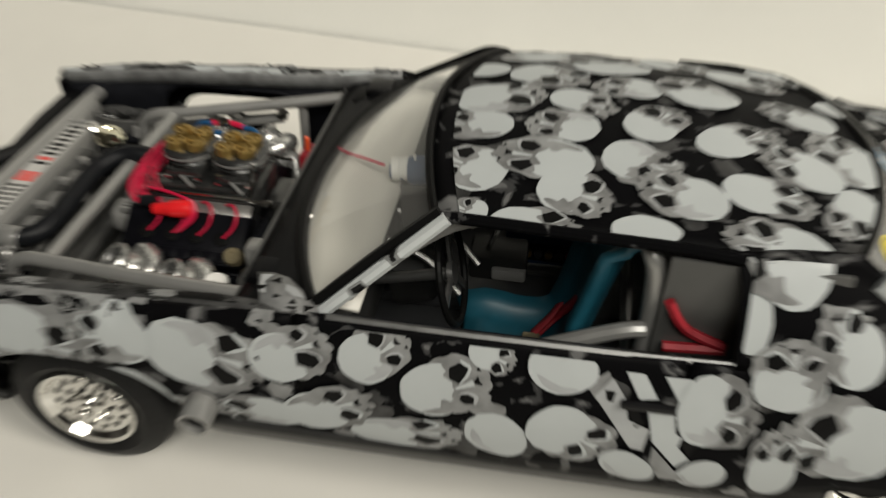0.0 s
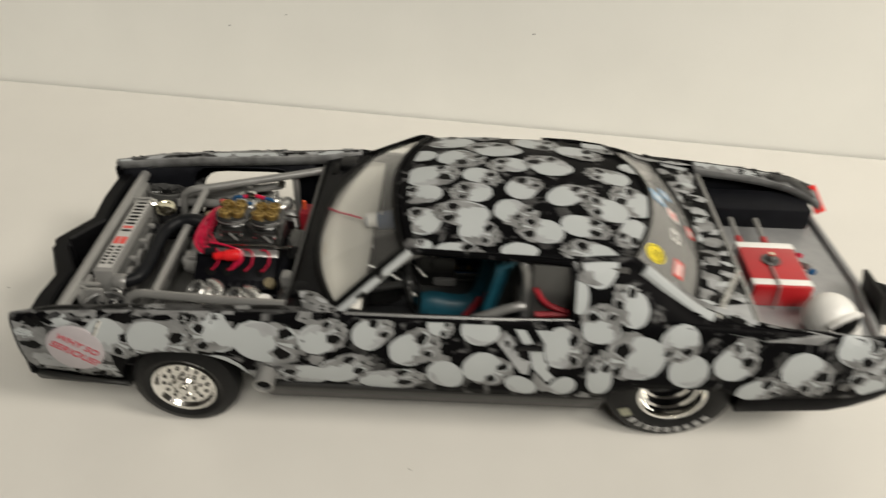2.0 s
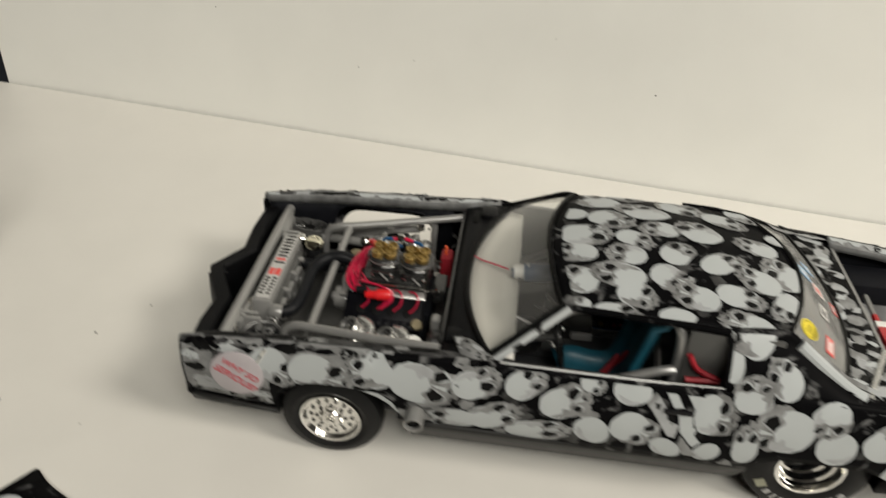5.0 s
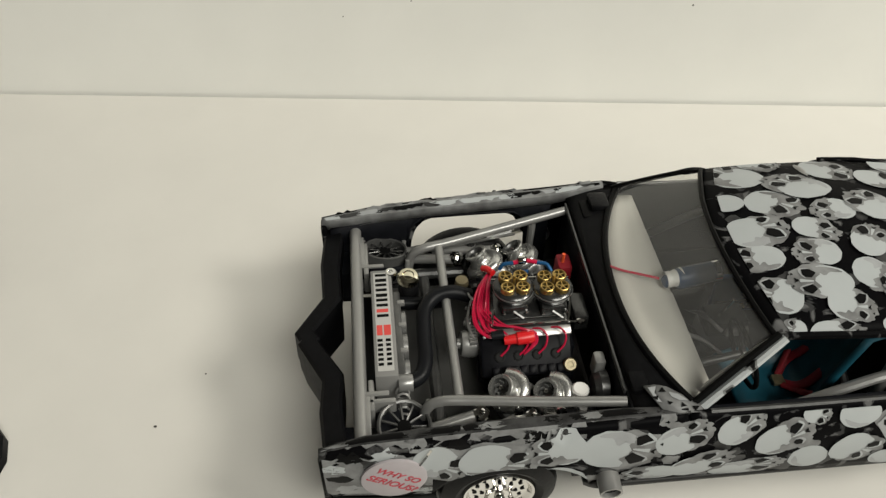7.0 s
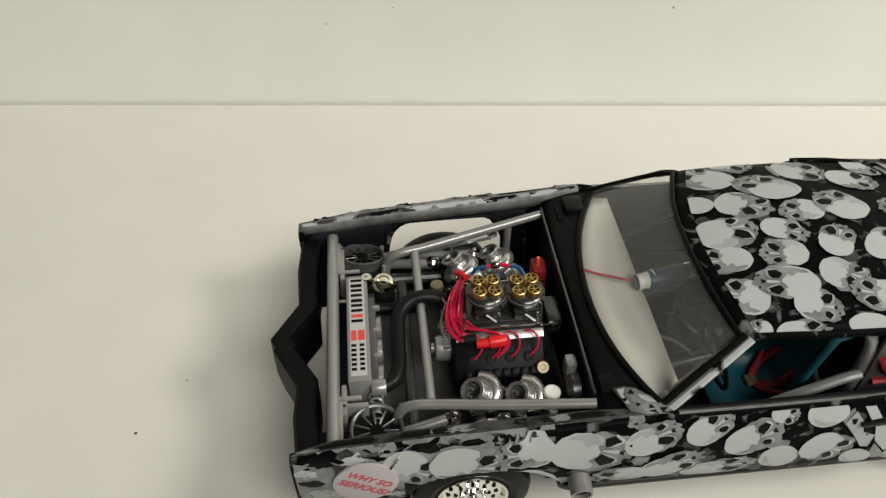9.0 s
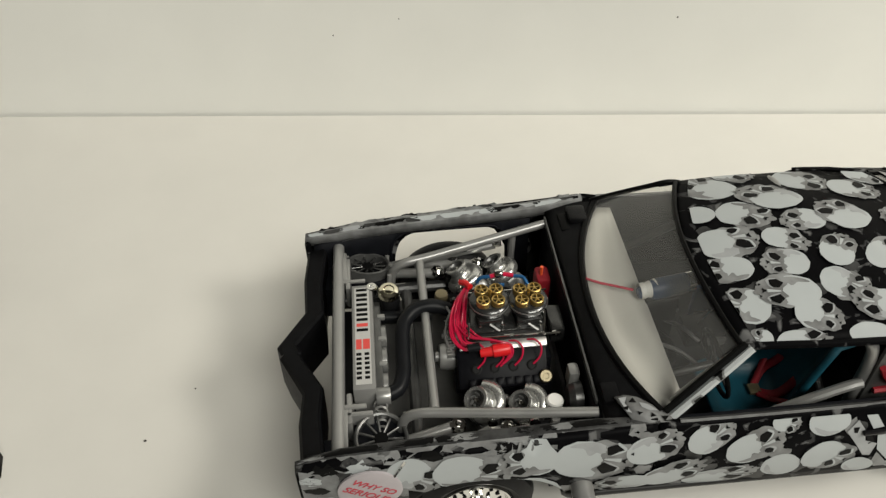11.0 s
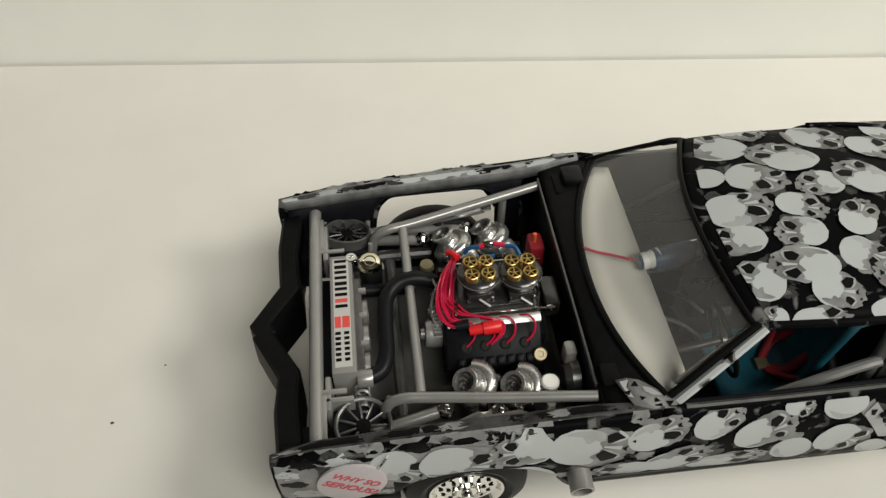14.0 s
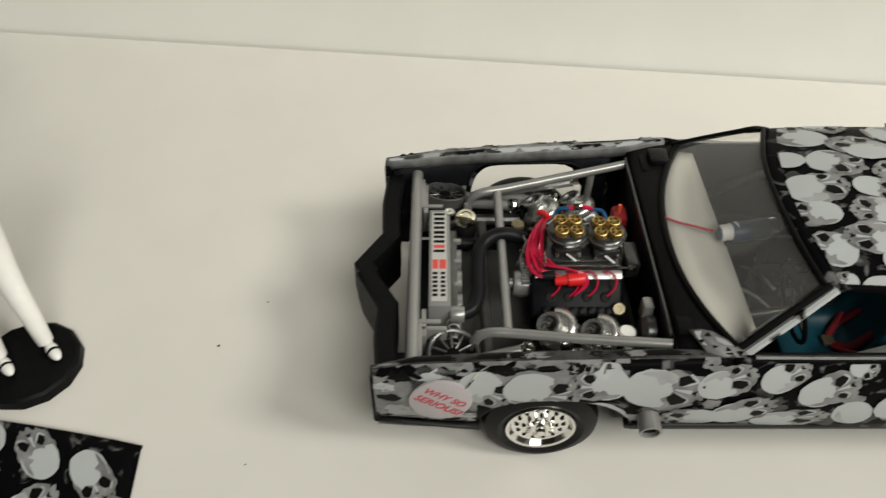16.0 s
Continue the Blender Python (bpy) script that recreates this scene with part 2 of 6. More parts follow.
def grid(rows, bm=None):
    """A sheet through rows of points."""
    bm = bm or bmesh.new()
    vs = [[bm.verts.new(p) for p in row] for row in rows]
    for a, b in zip(vs, vs[1:]):
        for i in range(len(a) - 1):
            bm.faces.new((a[i], a[i + 1], b[i + 1], b[i]))
    return bm


def thick(ob, mm, offset=-1.0):
    s = ob.modifiers.new("thickness", "SOLIDIFY")
    s.thickness, s.offset = mm * MM, offset
    return ob


def at(x, y, z, rx=0, ry=0, rz=0):
    return Matrix.LocRotScale((x, y, z), Euler([radians(a) for a in (rx, ry, rz)]), None)


def curve(table, x):
    """A value of x by straight steps between (x, value) pairs, rounded off a little."""
    if x <= table[0][0]:
        return table[0][1]
    for (a, u), (b, v) in zip(table, table[1:]):
        if x <= b:
            t = (x - a) / (b - a)
            return u + (v - u) * t
    return table[-1][1]


# ---- the place: table, panel behind, room ----
WALL_A, WALL_B = Vector((-209.5, 160.9, 0)), Vector((272.0, 108.5, 0))
WDIR = (WALL_B - WALL_A).normalized()
WOUT = Vector((-WDIR.y, WDIR.x, 0))


def plan(points, z0, z1, bevel=0.0):
    bm = bmesh.new()
    lo, hi = [bm.verts.new((x, y, z0)) for x, y in points], [bm.verts.new((x, y, z1)) for x, y in points]
    bm.faces.new(lo[::-1])
    bm.faces.new(hi)
    for i in range(len(points)):
        j = (i + 1) % len(points)
        bm.faces.new((lo[i], lo[j], hi[j], hi[i]))
    if bevel:
        bmesh.ops.bevel(bm, geom=[e for e in bm.edges if abs(e.verts[0].co.z - e.verts[1].co.z) < 0.01], offset=bevel, segments=3, affect="EDGES")
    return bm


def along(u, v):
    p = WALL_A + WDIR * u + WOUT * v
    return (p.x, p.y)


corner = [along(-44 + 44 * math.cos(a), -44 + 44 * math.sin(a)) for a in [radians(90 + 9 * k) for k in range(11)]]
table_plan = corner + [along(-88, -620), along(900, -620), along(900, 0)]
tagged(part("table_top", plan(table_plan, -24, 0, 0.0), M_TABLE, smooth=False), "white board table top with rounded corner and specks", "table top", kind="structure")
tagged(part("backdrop", plan([along(0.5, 1.2), along(900, 1.2), along(900, 8), along(0.5, 8)], -24, 330), M_WALL, smooth=False), "plain white upright panel behind the model", "backdrop", kind="structure")
room = [(-2400, -2400), (2400, -2400), (2400, 2000), (-2400, 2000)]
tagged(part("floor", plan(room, -780, -750), M_ROOM, smooth=False), "plain floor of the room", "floor", kind="structure")
tagged(part("ceiling", plan(room, 1900, 1930), M_ROOM, smooth=False), "plain light ceiling of the room", "ceiling", kind="structure")
for n, (a, b) in {"wall_south": ((-2400, 2400), (-2450, -2400)), "wall_north": ((-2400, 2400), (2000, 2050)), "wall_west": ((-2450, -2400), (-2400, 2000)), "wall_east": ((2400, 2450), (-2400, 2000))}.items():
    tagged(part(n, plan([(a[0], b[0]), (a[1], b[0]), (a[1], b[1]), (a[0], b[1])], -750, 1900), M_ROOM, smooth=False), "plain light wall of the room", "wall", kind="structure")
# dark cloth-covered cabinet behind the left corner of the panel
e = thing("cabinet", -262, 215, -750, "dark navy fabric covered cabinet behind the panel corner", "cabinet")
part("cabinet_body", box(-60, 48, -22, 60, 0, 784, 6), M_DARKROOM, e)
part("cabinet_top", box(-61, 49, -23, 61, 784, 796, 4), mat("worn_grey", (0.10, 0.095, 0.085), 0.7, grain=0.2, scale=150), e, "worn grey top")

# specks of dust
bm = bmesh.new()
for x, y, r in ((-81.8, -2.3, 0.5), (-71.0, 13.2, 0.32), (-68.6, -37.4, 0.26), (91.7, -63.2, 0.4), (-12.5, -64.6, 0.3), (37.6, -64.6, 0.26), (51.7, -73.2, 0.3), (56.6, -47.4, 0.22), (77.2, -56.4, 0.3)):
    bmesh.ops.create_icosphere(bm, subdivisions=1, radius=r, matrix=Matrix.Translation((x, y, r * 0.4)) @ Matrix.Diagonal((1, 0.7, 0.5, 1)))
tagged(part("dust_specks", bm, M_DUST), "tiny dark specks of dust lying on the board", "dust", kind="stuff")
bm = bmesh.new()
for u, z, r in ((180, 34.2, 0.3), (204.5, 40.6, 0.28), (304.5, 40.6, 0.4), (116, 52, 0.25), (262, 58, 0.25)):
    p = WALL_A + WDIR * u + WOUT * 1.2
    bmesh.ops.create_icosphere(bm, subdivisions=1, radius=r, matrix=Matrix.Translation((p.x, p.y, z)) @ Matrix.Diagonal((1, 0.3, 1, 1)))
tagged(part("wall_specks", bm, M_DUST), "tiny dark specks on the white panel", "dust", kind="stuff")

# ---- the model car: shapes of its skin (x to the rear, y across, z up) ----
BELT_Z = [(-37, 33.6), (-25, 35.3), (-10, 36.6), (7, 37.4), (23, 38.3), (40, 39.6), (76, 40.0), (92, 40.6), (110, 41.2), (126, 40.4), (148, 38.6), (164, 36.6), (171, 34.2)]
BELT_Y = [(-37, 35.2), (-25, 36.0), (0, 36.6), (40, 36.9), (76, 37.2), (110, 37.2), (135, 36.8), (160, 35.8), (171, 34.6)]
MID_Y = [(-37, 35.9), (-22, 36.9), (10, 37.9), (40, 38.9), (64, 39.7), (100, 39.8), (135, 39.4), (158, 38.6), (171, 36.6)]


def low_edge(x):
    """The lower rim of the painted side: sills, wheel arches and overhangs."""
    if x < -14.2:
        return curve([(-37, 15.6), (-14, 13.4)], x)
    if x < 19.6:
        return 13.2 + max(0.0, 1 - abs((x - 2.7) / 16.9) ** 2.6) ** 0.4 * 14.7
    if x < 101.5:
        return 19.4
    if x < 134.5:
        return curve([(101.5, 19.6), (104, 22.4), (109, 24.3), (128, 24.4), (132, 22.6), (134.5, 21.2)], x)
    return curve([(134.5, 21.2), (160, 22.6), (171, 26.6)], x)


def side_y(x, z):
    """How far the skin stands out from the middle, below and above the belt."""
    zb, yb, ym = curve(BELT_Z, x), curve(BELT_Y, x), curve(MID_Y, x)
    if z > zb:
        t, (ty, tz) = 0, sail_top(x)
        t = min(1.0, (z - zb) / max(0.5, tz - zb))
        return yb + (ty - yb) * t + 0.9 * math.sin(math.pi * t)
    zm = 27.0
    if z > zm:
        t = (z - zm) / (zb - zm)
        return ym + (yb - ym) * t ** 2.2
    t = (zm - z) / 12.0
    return ym - 2.6 * t * t


SAIL_Y = [(84, 30.3), (90, 30.6), (97, 29.6), (105, 28.4), (112, 30.0), (119.5, 31.8), (128, 33.6), (135, 35.2)]
SAIL_Z = [(84, 53.0), (90, 53.0), (97, 53.4), (105, 53.0), (112, 48.2), (119.5, 43.4), (128, 41.2), (135, 39.8)]


def sail_top(x):
    return curve(SAIL_Y, x), curve(SAIL_Z, x)


# the cabin sits a little askew on the body
LEAN = 0.032
ROOF_C = [(52.5, 55.2), (54, 55.6), (65, 57.2), (78, 57.7), (90, 57.0), (100, 55.4), (112, 52.8), (114, 52.2)]
ROOF_E = [(52.5, 51.6), (55, 51.8), (80, 52.4), (92, 52.5), (105, 52.5), (112, 51.6), (114, 51.2)]
ROOF_W = [(52.5, 28.1), (55, 28.4), (70, 29.7), (90, 30.6), (97, 29.6), (105, 28.4), (112, 26.5)]


def roof_z(x, y):
    c, e, w = curve(ROOF_C, x), curve(ROOF_E, x), curve(ROOF_W, x)
    return c - (c - e) * min(1.0, abs(y) / w) ** 2.05 - LEAN * y


def roof_front(y):
    return 50.2 + 0.0066 * (min(max(y, -28.6), 28.6) + 5) ** 2


def roof_rear(y):
    return 105.0 + 8.0 * (1 - (y / 28.4) ** 2)


def screen_low(y):
    """The foot of the windscreen: x and z."""
    t = min(1.0, abs(y) / 33.5)
    return 30.4 + 8.8 * t ** 2.2 + 0.03 * y, 39.6 + 0.4 * t


def rear_low(y):
    t = min(1.0, abs(y) / 31.8)
    return 119.5 + 7.2 * (1 - t * t), 43.4 - 2.4 * (1 - t * t)

car = thing("model_car", 0, 0, 0, "scale model drag car, black with grey skull print, hood off", "model car")


def frange(a, b, n):
    return [a + (b - a) * i / (n - 1) for i in range(n)]


def stations(a, b, step, extra=()):
    n = max(2, int((b - a) / step) + 1)
    return sorted(set([round(v, 3) for v in frange(a, b, n)] + [v for v in extra if a < v < b]))


ARCH = (-14.5, -14.35, -14.3, -14.1, -14.0, -13.6, -13, -12, -10.5, -9, 16, 17, 17.4, 17.6, 18.5, 19.4, 19.6, 20.3, 20.5, 20.7, 101.4, 101.6, 104, 109, 128, 132, 134.4)


def side_skin(x0, x1, lift=0.0):
    """lift: how much higher the front wheel opening reaches."""
    rows = []
    for x in stations(x0, x1, 2.2, ARCH):
        zb, zl = curve(BELT_Z, x), low_edge(x)
        if lift and abs(x - 1.6) < 16.0:
            zl = max(zl, 13.2 + (14.7 + lift) * (1 - abs((x - 1.6) / 16.0) ** 7) ** 0.5)
        row = [(x, -side_y(x, zl + (zb - zl) * k / 9), zl + (zb - zl) * k / 9) for k in range(10)]
        # rolled shoulder and the strip on top
        y = curve(BELT_Y, x)
        row += [(x, -y + 0.5, zb + 0.45), (x, -y + 1.2, zb + 0.6)]
        rows.append(row)
    return rows


def pair(name, rows, material, label="", wall=1.0, far_rows=None, far_material=None):
    for s in (1, -1):
        bm = grid([[(x, y * s, z) for x, y, z in row] for row in (far_rows if far_rows and s < 0 else rows)])
        ob = part(name, bm, far_material or material if s < 0 else material, car, label)
        thick(ob, wall, 0.0)


# near and far sides: fender, door, quarter
pair("front_fender", side_skin(-37, 36.4), M_BLACK, "black fender with grey skull print", far_rows=side_skin(-37, 36.4, 2.6))
def tucked(x, y, z):
    """The far door leans in a little along its upper edge."""
    k = max(0.0, min(1.0, (x - 37) / 8, (88 - x) / 8)) * max(0.0, min(1.0, (z - 30) / 8))
    return x, y - 1.2 * k * (1 if y > 0 else -1), z - 1.3 * k


pair("door", side_skin(36.8, 86.6), M_BLACK, "black door with grey skull print", far_rows=[[tucked(*p) for p in row] for row in side_skin(36.8, 86.6)])
pair("rear_quarter", side_skin(87.0, 171), M_BLACK, "black rear quarter with grey skull print")

# door handles, a dark bar in a shallow recess
for s in (1, -1):
    part("door_handle", box(79.4, 86.2, *((-40.3, -39.3) if s > 0 else (39.3, 40.3)), 34.8, 35.9, 0.3), M_PLAIN, car, "black door handle")

# fender tops
rows = []
far_rows = []
for x in stations(-37, 37, 3):
    zb, y = curve(BELT_Z, x) + 0.5, curve(BELT_Y, x)
    for group, front in ((rows, 1.1), (far_rows, 2.0)):
        inner = y - curve([(-37, front), (-28, 3.0), (0, 3.6), (24, 3.4), (37, 2.0)], x)
        group.append([(x, -y + 0.9, zb), (x, -(y + inner) / 2, zb + 0.25), (x, -inner, zb), (x, -inner + 0.3, zb - 2.2)])
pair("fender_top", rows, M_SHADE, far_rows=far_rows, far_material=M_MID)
# inner fenders with the arch opening seen through on the far side
rows = []
for x in stations(-35, 23, 2.4, (-14.9, -14.7, -14, -13, 15, 16, 16.7, 16.9)):
    top = curve(BELT_Z, x) - 1.2
    inner = curve(BELT_Y, x) - 3.4
    arch = -14.8 < x < 16.8
    low = 34.4 - 8.0 * abs((x - 1) / 15.9) ** 12 if arch else 14.0
    rows.append([(x, -inner, top), (x, -inner, max(low, top - 4)), (x, -inner + 0.4, low)])
pair("inner_fender", rows, M_INNER, "black inner fender", 0.8)
# end of the fenders at the nose
for s in (1, -1):
    part("fender_tip", box(-37.4, -35.8, *((-35.6, -33.6) if s > 0 else (31.5, 36)), 15.4, 32.6 if s > 0 else 33.6, 0.7), M_BLACK, car)

# sills and lower panels
rows = [[(x, -38.6, 19.8), (x, -38.3, 18.3), (x, -35.6, 13.8), (x, -32.2, 8.6), (x, -28, 8.0)] for x in stations(20.5, 102.5, 6)]
pair("sill", rows, M_GREY, "grey plastic sill", 1.2)
rows = [[(x, -curve(MID_Y, x) + 1.2, curve([(-37, 16), (-14, 13.8)], x)), (x, -curve(MID_Y, x) + 2.4, 12.6), (x, -28, 11.6)] for x in stations(-36.5, -13.5, 5)]
pair("front_valance", rows, M_GREY, "grey plastic lower valance", 1.0)
rows = [[(x, -curve(MID_Y, x) + 1.4, curve([(134.5, 21.4), (160, 22.8), (173.4, 26.6)], x)), (x, -curve(MID_Y, x) + 2.6, curve([(134.5, 14.6), (160, 15.8), (168, 18.6), (173.4, 22.6)], x)), (x, -22, curve([(134.5, 12.4), (160, 13.8), (173.4, 21)], x))] for x in stations(134.5, 173.4, 5)]
pair("rear_valance", rows, M_FLAT, "satin black lower rear panel", 1.0)
# floor pan
part("floor_pan", box(-30, 160, -27, 27, 9.5, 11.5, 0.5), M_CABIN, car, "dull grey chassis floor")
for s in (1, -1):
    part("wheel_tub", box(100, 136, *((-27, -21.5) if s > 0 else (21.5, 27)), 11.5, 34, 1.0), M_INNER, car)

# roof
rows = []
for k in range(25):
    t = k / 24
    row = []
    for j in range(25):
        y = 29.6 * (j / 12 - 1)
        fr, rr = roof_front(y), roof_rear(min(28.4, abs(y)))
        x = fr + (rr - fr) * t
        w = curve(ROOF_W, x)
        yy = w * (j / 12 - 1)
        row.append((x, yy, roof_z(x, yy)))
    rows.append(row)
roof = part("roof", grid(rows), M_BLACK, car, "black roof with grey skull print")
thick(roof, 1.0)

# roof rails over the side windows, pillars and sail panels
for s in (1, -1):
    up = 28.5 * LEAN * s
    line = [(53.6, -28.3 * s, 51.8 + up), (62, -29.2 * s, 52.3 + up), (72, -30.0 * s, 52.5 + up), (84, -30.5 * s, 52.5 + up), (91.4, -31 * s, 52.2 + up)]
    part("roof_rail", tube(line if s > 0 else [(x, y, z - 0.9) for x, y, z in line], 0.8 if s > 0 else 0.4, 8), M_BLACK, car)
    drop = 0.6 * (s < 0)
    end = [] if s > 0 else [(58.6, 28.2, 50.9)]
    part("screen_pillar", tube([(40.0, -(34.6 - drop) * s, 39.8), (47.8, -(32.0 - drop) * s, 46.2 + up / 2 - drop), (55.4, -(29.2 - drop) * s, 52.2 + up - drop)] + end, 0.95 if s > 0 else 0.6, 8), M_TORN if s > 0 else M_INK, car, "pillar in pale skull print" if s > 0 else "black pillar")
    part("pillar_seal", tube([(38.8, -33.6 * s, 40.3), (46.6, -31.0 * s, 46.8 + up / 2 - drop), (54.4, -28.4 * s, 52.6 + up - drop)] + end, 0.8 if s > 0 else 0.5, 6), M_INK, car)
    line = [(41, -36.2 * s, 40.4), (60, -36.4 * s, 40.5), (80, -36.5 * s, 40.8), (92, -36.5 * s, 41.2)]
    part("window_sill", tube(line if s > 0 else [tucked(*p) for p in line], 0.55, 6), M_DULL, car, "dull silver window sill strip")
    part("sail_trim", tube([(107.2, -29.6 * s, 51.2 - 0.8 * (s < 0)), (113, -30.9 * s, 47.0), (119.2, -32.7 * s, 43.0), (123.5, -34.4 * s, 41.4)], 1.6 if s > 0 else 0.5, 10), M_LIGHT if s > 0 else M_INK, car, "pale silver trim strip" if s > 0 else "dark trim strip")
    rows = []
    for x in [88.6, 89.6, 90.6, 91.3, 91.8] + stations(92.1, 135, 2.4):
        zb = curve(BELT_Z, x) + 0.5
        ty, tz = sail_top(x)
        tz += (up - 1.1 * (s < 0)) * min(1.0, max(0.0, (119 - x) / 14))
        lo = zb
        if x < 92.0:
            lo = min(curve([(88.6, 52.8), (89.6, 52.4), (90.6, 51.4), (91.3, 49.6), (91.8, 45.0)], x) + up, tz - 0.3)
        rows.append([(x, -s * side_y(x, lo + (tz - lo) * k / 8), lo + (tz - lo) * k / 8) for k in range(9)])
    thick(part("sail_panel", grid(rows), M_BLACK, car, "black sail panel with grey skull print"), 0.9, 0.0)

# windscreen, its black surround and the cowl
rows = []
for j in range(21):
    y = 2 * j / 20 - 1
    lx, lz = screen_low(33.2 * y)
    ty = 28.2 * y
    tx, tz = roof_front(ty) + 0.2, roof_z(roof_front(ty), ty) - 0.1
    rows.append([(lx + (tx - lx) * k / 6, 33.2 * y + (ty - 33.2 * y) * k / 6, lz + (tz - lz) * k / 6 + 0.9 * math.sin(math.pi * k / 6)) for k in range(7)])
part("windscreen", grid(rows), M_GLASS, car, "clear windscreen").visible_shadow = False
part("screen_seal", tube([(screen_low(33.4 * (k / 10 - 1))[0], 33.4 * (k / 10 - 1), screen_low(33.4 * (k / 10 - 1))[1] + 0.2) for k in range(21)], 0.75, 8, steps=2), M_INK, car, "black windscreen seal")
part("roof_seal", tube([(roof_front(28.4 * (k / 8 - 1)), 28.4 * (k / 8 - 1), roof_z(roof_front(28.4 * (k / 8 - 1)), 28.4 * (k / 8 - 1)) + 0.1) for k in range(17)], 0.6, 8, steps=2), M_INK, car)
rows = []
for j in range(25):
    y = 35.6 * (j / 12 - 1)
    lx, lz = screen_low(min(max(y, -33.5), 33.5))
    rows.append([(26.9 + (lx + 1.0 - 26.9) * k / 5, y, 37.9 + (lz - 37.9) * k / 5 + 0.5 * math.sin(math.pi * k / 5) - (0.5 if abs(y) > 34 else 0)) for k in range(6)])
thick(part("cowl", grid(rows), M_FLAT, car, "matt black cowl panel"), 1.0)
part("cowl_vent", box(27.4, 31.0, -29.4, -24.4, 38.2, 39.5, 0.4), M_FLAT, car)
part("cowl_vent", box(31.6, 36.6, 25.4, 31.4, 38.8, 41.0, 0.7), M_PLAIN, car, "black cowl corner block")
part("cowl_slot", box(29.4, 32.0, 23.8, 30.2, 38.6, 39.4, 0.3), M_INK, car)
part("firewall", box(26.2, 27.0, -32, 32, 14, 36.6, 0.3), M_INNER, car, "dark firewall plate")
part("firewall_lip", box(26.1, 26.6, -28, 31, 36.6, 38.0, 0.15), M_DULL, car, "silver firewall lip")
rows = []
for y in frange(-32, 32, 17):
    x0 = screen_low(y)[0] + 0.6
    x1 = 44.2
    rows.append([(x0 + (x1 - x0) * k / 3, y, 38.9 - 0.15 * k) for k in range(4)])
thick(part("dash_top", grid(rows), M_DASH, car, "pale grey dash top"), 0.8)
part("dash_wire", tube([(31.4, 5.9, 39.6), (34, 3.6, 40.2), (37, 1.6, 40.9), (41, -0.8, 41.5)], 0.32, 6), M_WIRE, car, "thin red wire")

# rear window, its seal, decals and the deck strip
rows = []
for j in range(21):
    y = j / 10 - 1
    tx, ty = roof_rear(27.6 * y) + 0.2, 27.6 * y
    tz = roof_z(tx, ty) - 0.2
    lx, lz = rear_low(31.2 * y)
    rows.append([(tx + (lx - tx) * k / 6, ty + (31.2 * y - ty) * k / 6, tz + (lz - tz) * k / 6) for k in range(7)])
part("rear_window", grid(rows), M_SMOKE, car, "smoked rear window with stickers").visible_shadow = False
part("rear_seal", tube([(rear_low(31.4 * (k / 10 - 1))[0], 31.4 * (k / 10 - 1), rear_low(31.4 * (k / 10 - 1))[1] + 0.15) for k in range(21)], 0.6, 6, steps=2), M_INK, car)
part("roof_rear_seal", tube([(roof_rear(28.2 * (k / 10 - 1)), 28.2 * (k / 10 - 1), roof_z(min(112, roof_rear(28.2 * (k / 10 - 1))), 28.2 * (k / 10 - 1)) + 0.1) for k in range(21)], 0.55, 6, steps=2), M_INK, car)
part("rear_shelf", box(104, 126, -28, 28, 37.2, 38.2, 0.3), M_CABIN, car, "grey shelf under the rear window")


def rear_glass(u, v):
    """u across from -1 to 1, v from the roof down."""
    tx, ty = roof_rear(27.6 * u) + 0.2, 27.6 * u
    tz = roof_z(tx, ty) - 0.2
    lx, lz = rear_low(31.2 * u)
    return Vector((tx + (lx - tx) * v, ty + (31.2 * u - ty) * v, tz + (lz - tz) * v))


def sticker(u, v, w, h, shape, mats, lift=0.12, turn=0.0):
    bm = bmesh.new()
    o = rear_glass(u, v)
    a = (rear_glass(u + 0.02, v) - o).normalized()
    b = (rear_glass(u, v + 0.03) - o).normalized()
    nn = a.cross(b).normalized()
    nn = nn if nn.z > 0 else -nn
    a, b = a * math.cos(turn) + b * math.sin(turn), b * math.cos(turn) - a * math.sin(turn)

    def poly(pts, up, idx):
        f = bm.faces.new([bm.verts.new(o + a * (p * w) + b * (q * h) + nn * (lift + up)) for p, q in pts])
        f.material_index = idx
    if shape == "oval":
        poly([(math.cos(k * math.pi / 12), math.sin(k * math.pi / 12)) for k in range(24)], 0, 0)
        for k in range(24):
            t0, t1 = k * math.pi / 12, (k + 0.8) * math.pi / 12
            poly([(0.86 * math.cos(t0), 0.86 * math.sin(t0)), (0.86 * math.cos(t1), 0.86 * math.sin(t1)), (0.76 * math.cos(t1), 0.76 * math.sin(t1)), (0.76 * math.cos(t0), 0.76 * math.sin(t0))], 0.04, 1)
        for k in range(4):
            poly([(-0.5, -0.34 + 0.2 * k), (0.5, -0.28 + 0.2 * k), (0.46, -0.2 + 0.2 * k), (-0.46, -0.26 + 0.2 * k)], 0.04, 1)
        poly([(-0.75, 0.55), (0.75, 0.55), (0.6, 0.7), (-0.6, 0.7)], 0.04, 1)
    else:
        poly([(-1, -1), (1, -1), (1, 1), (-1, 1)], 0, 0)
        for k in range(3):
            poly([(-0.7, -0.65 + 0.5 * k), (0.75 - 0.3 * (k % 2), -0.65 + 0.5 * k), (0.75 - 0.3 * (k % 2), -0.35 + 0.5 * k), (-0.7, -0.35 + 0.5 * k)], 0.04, 1)
    return part("window_sticker", bm, mats, car, "", smooth=False)


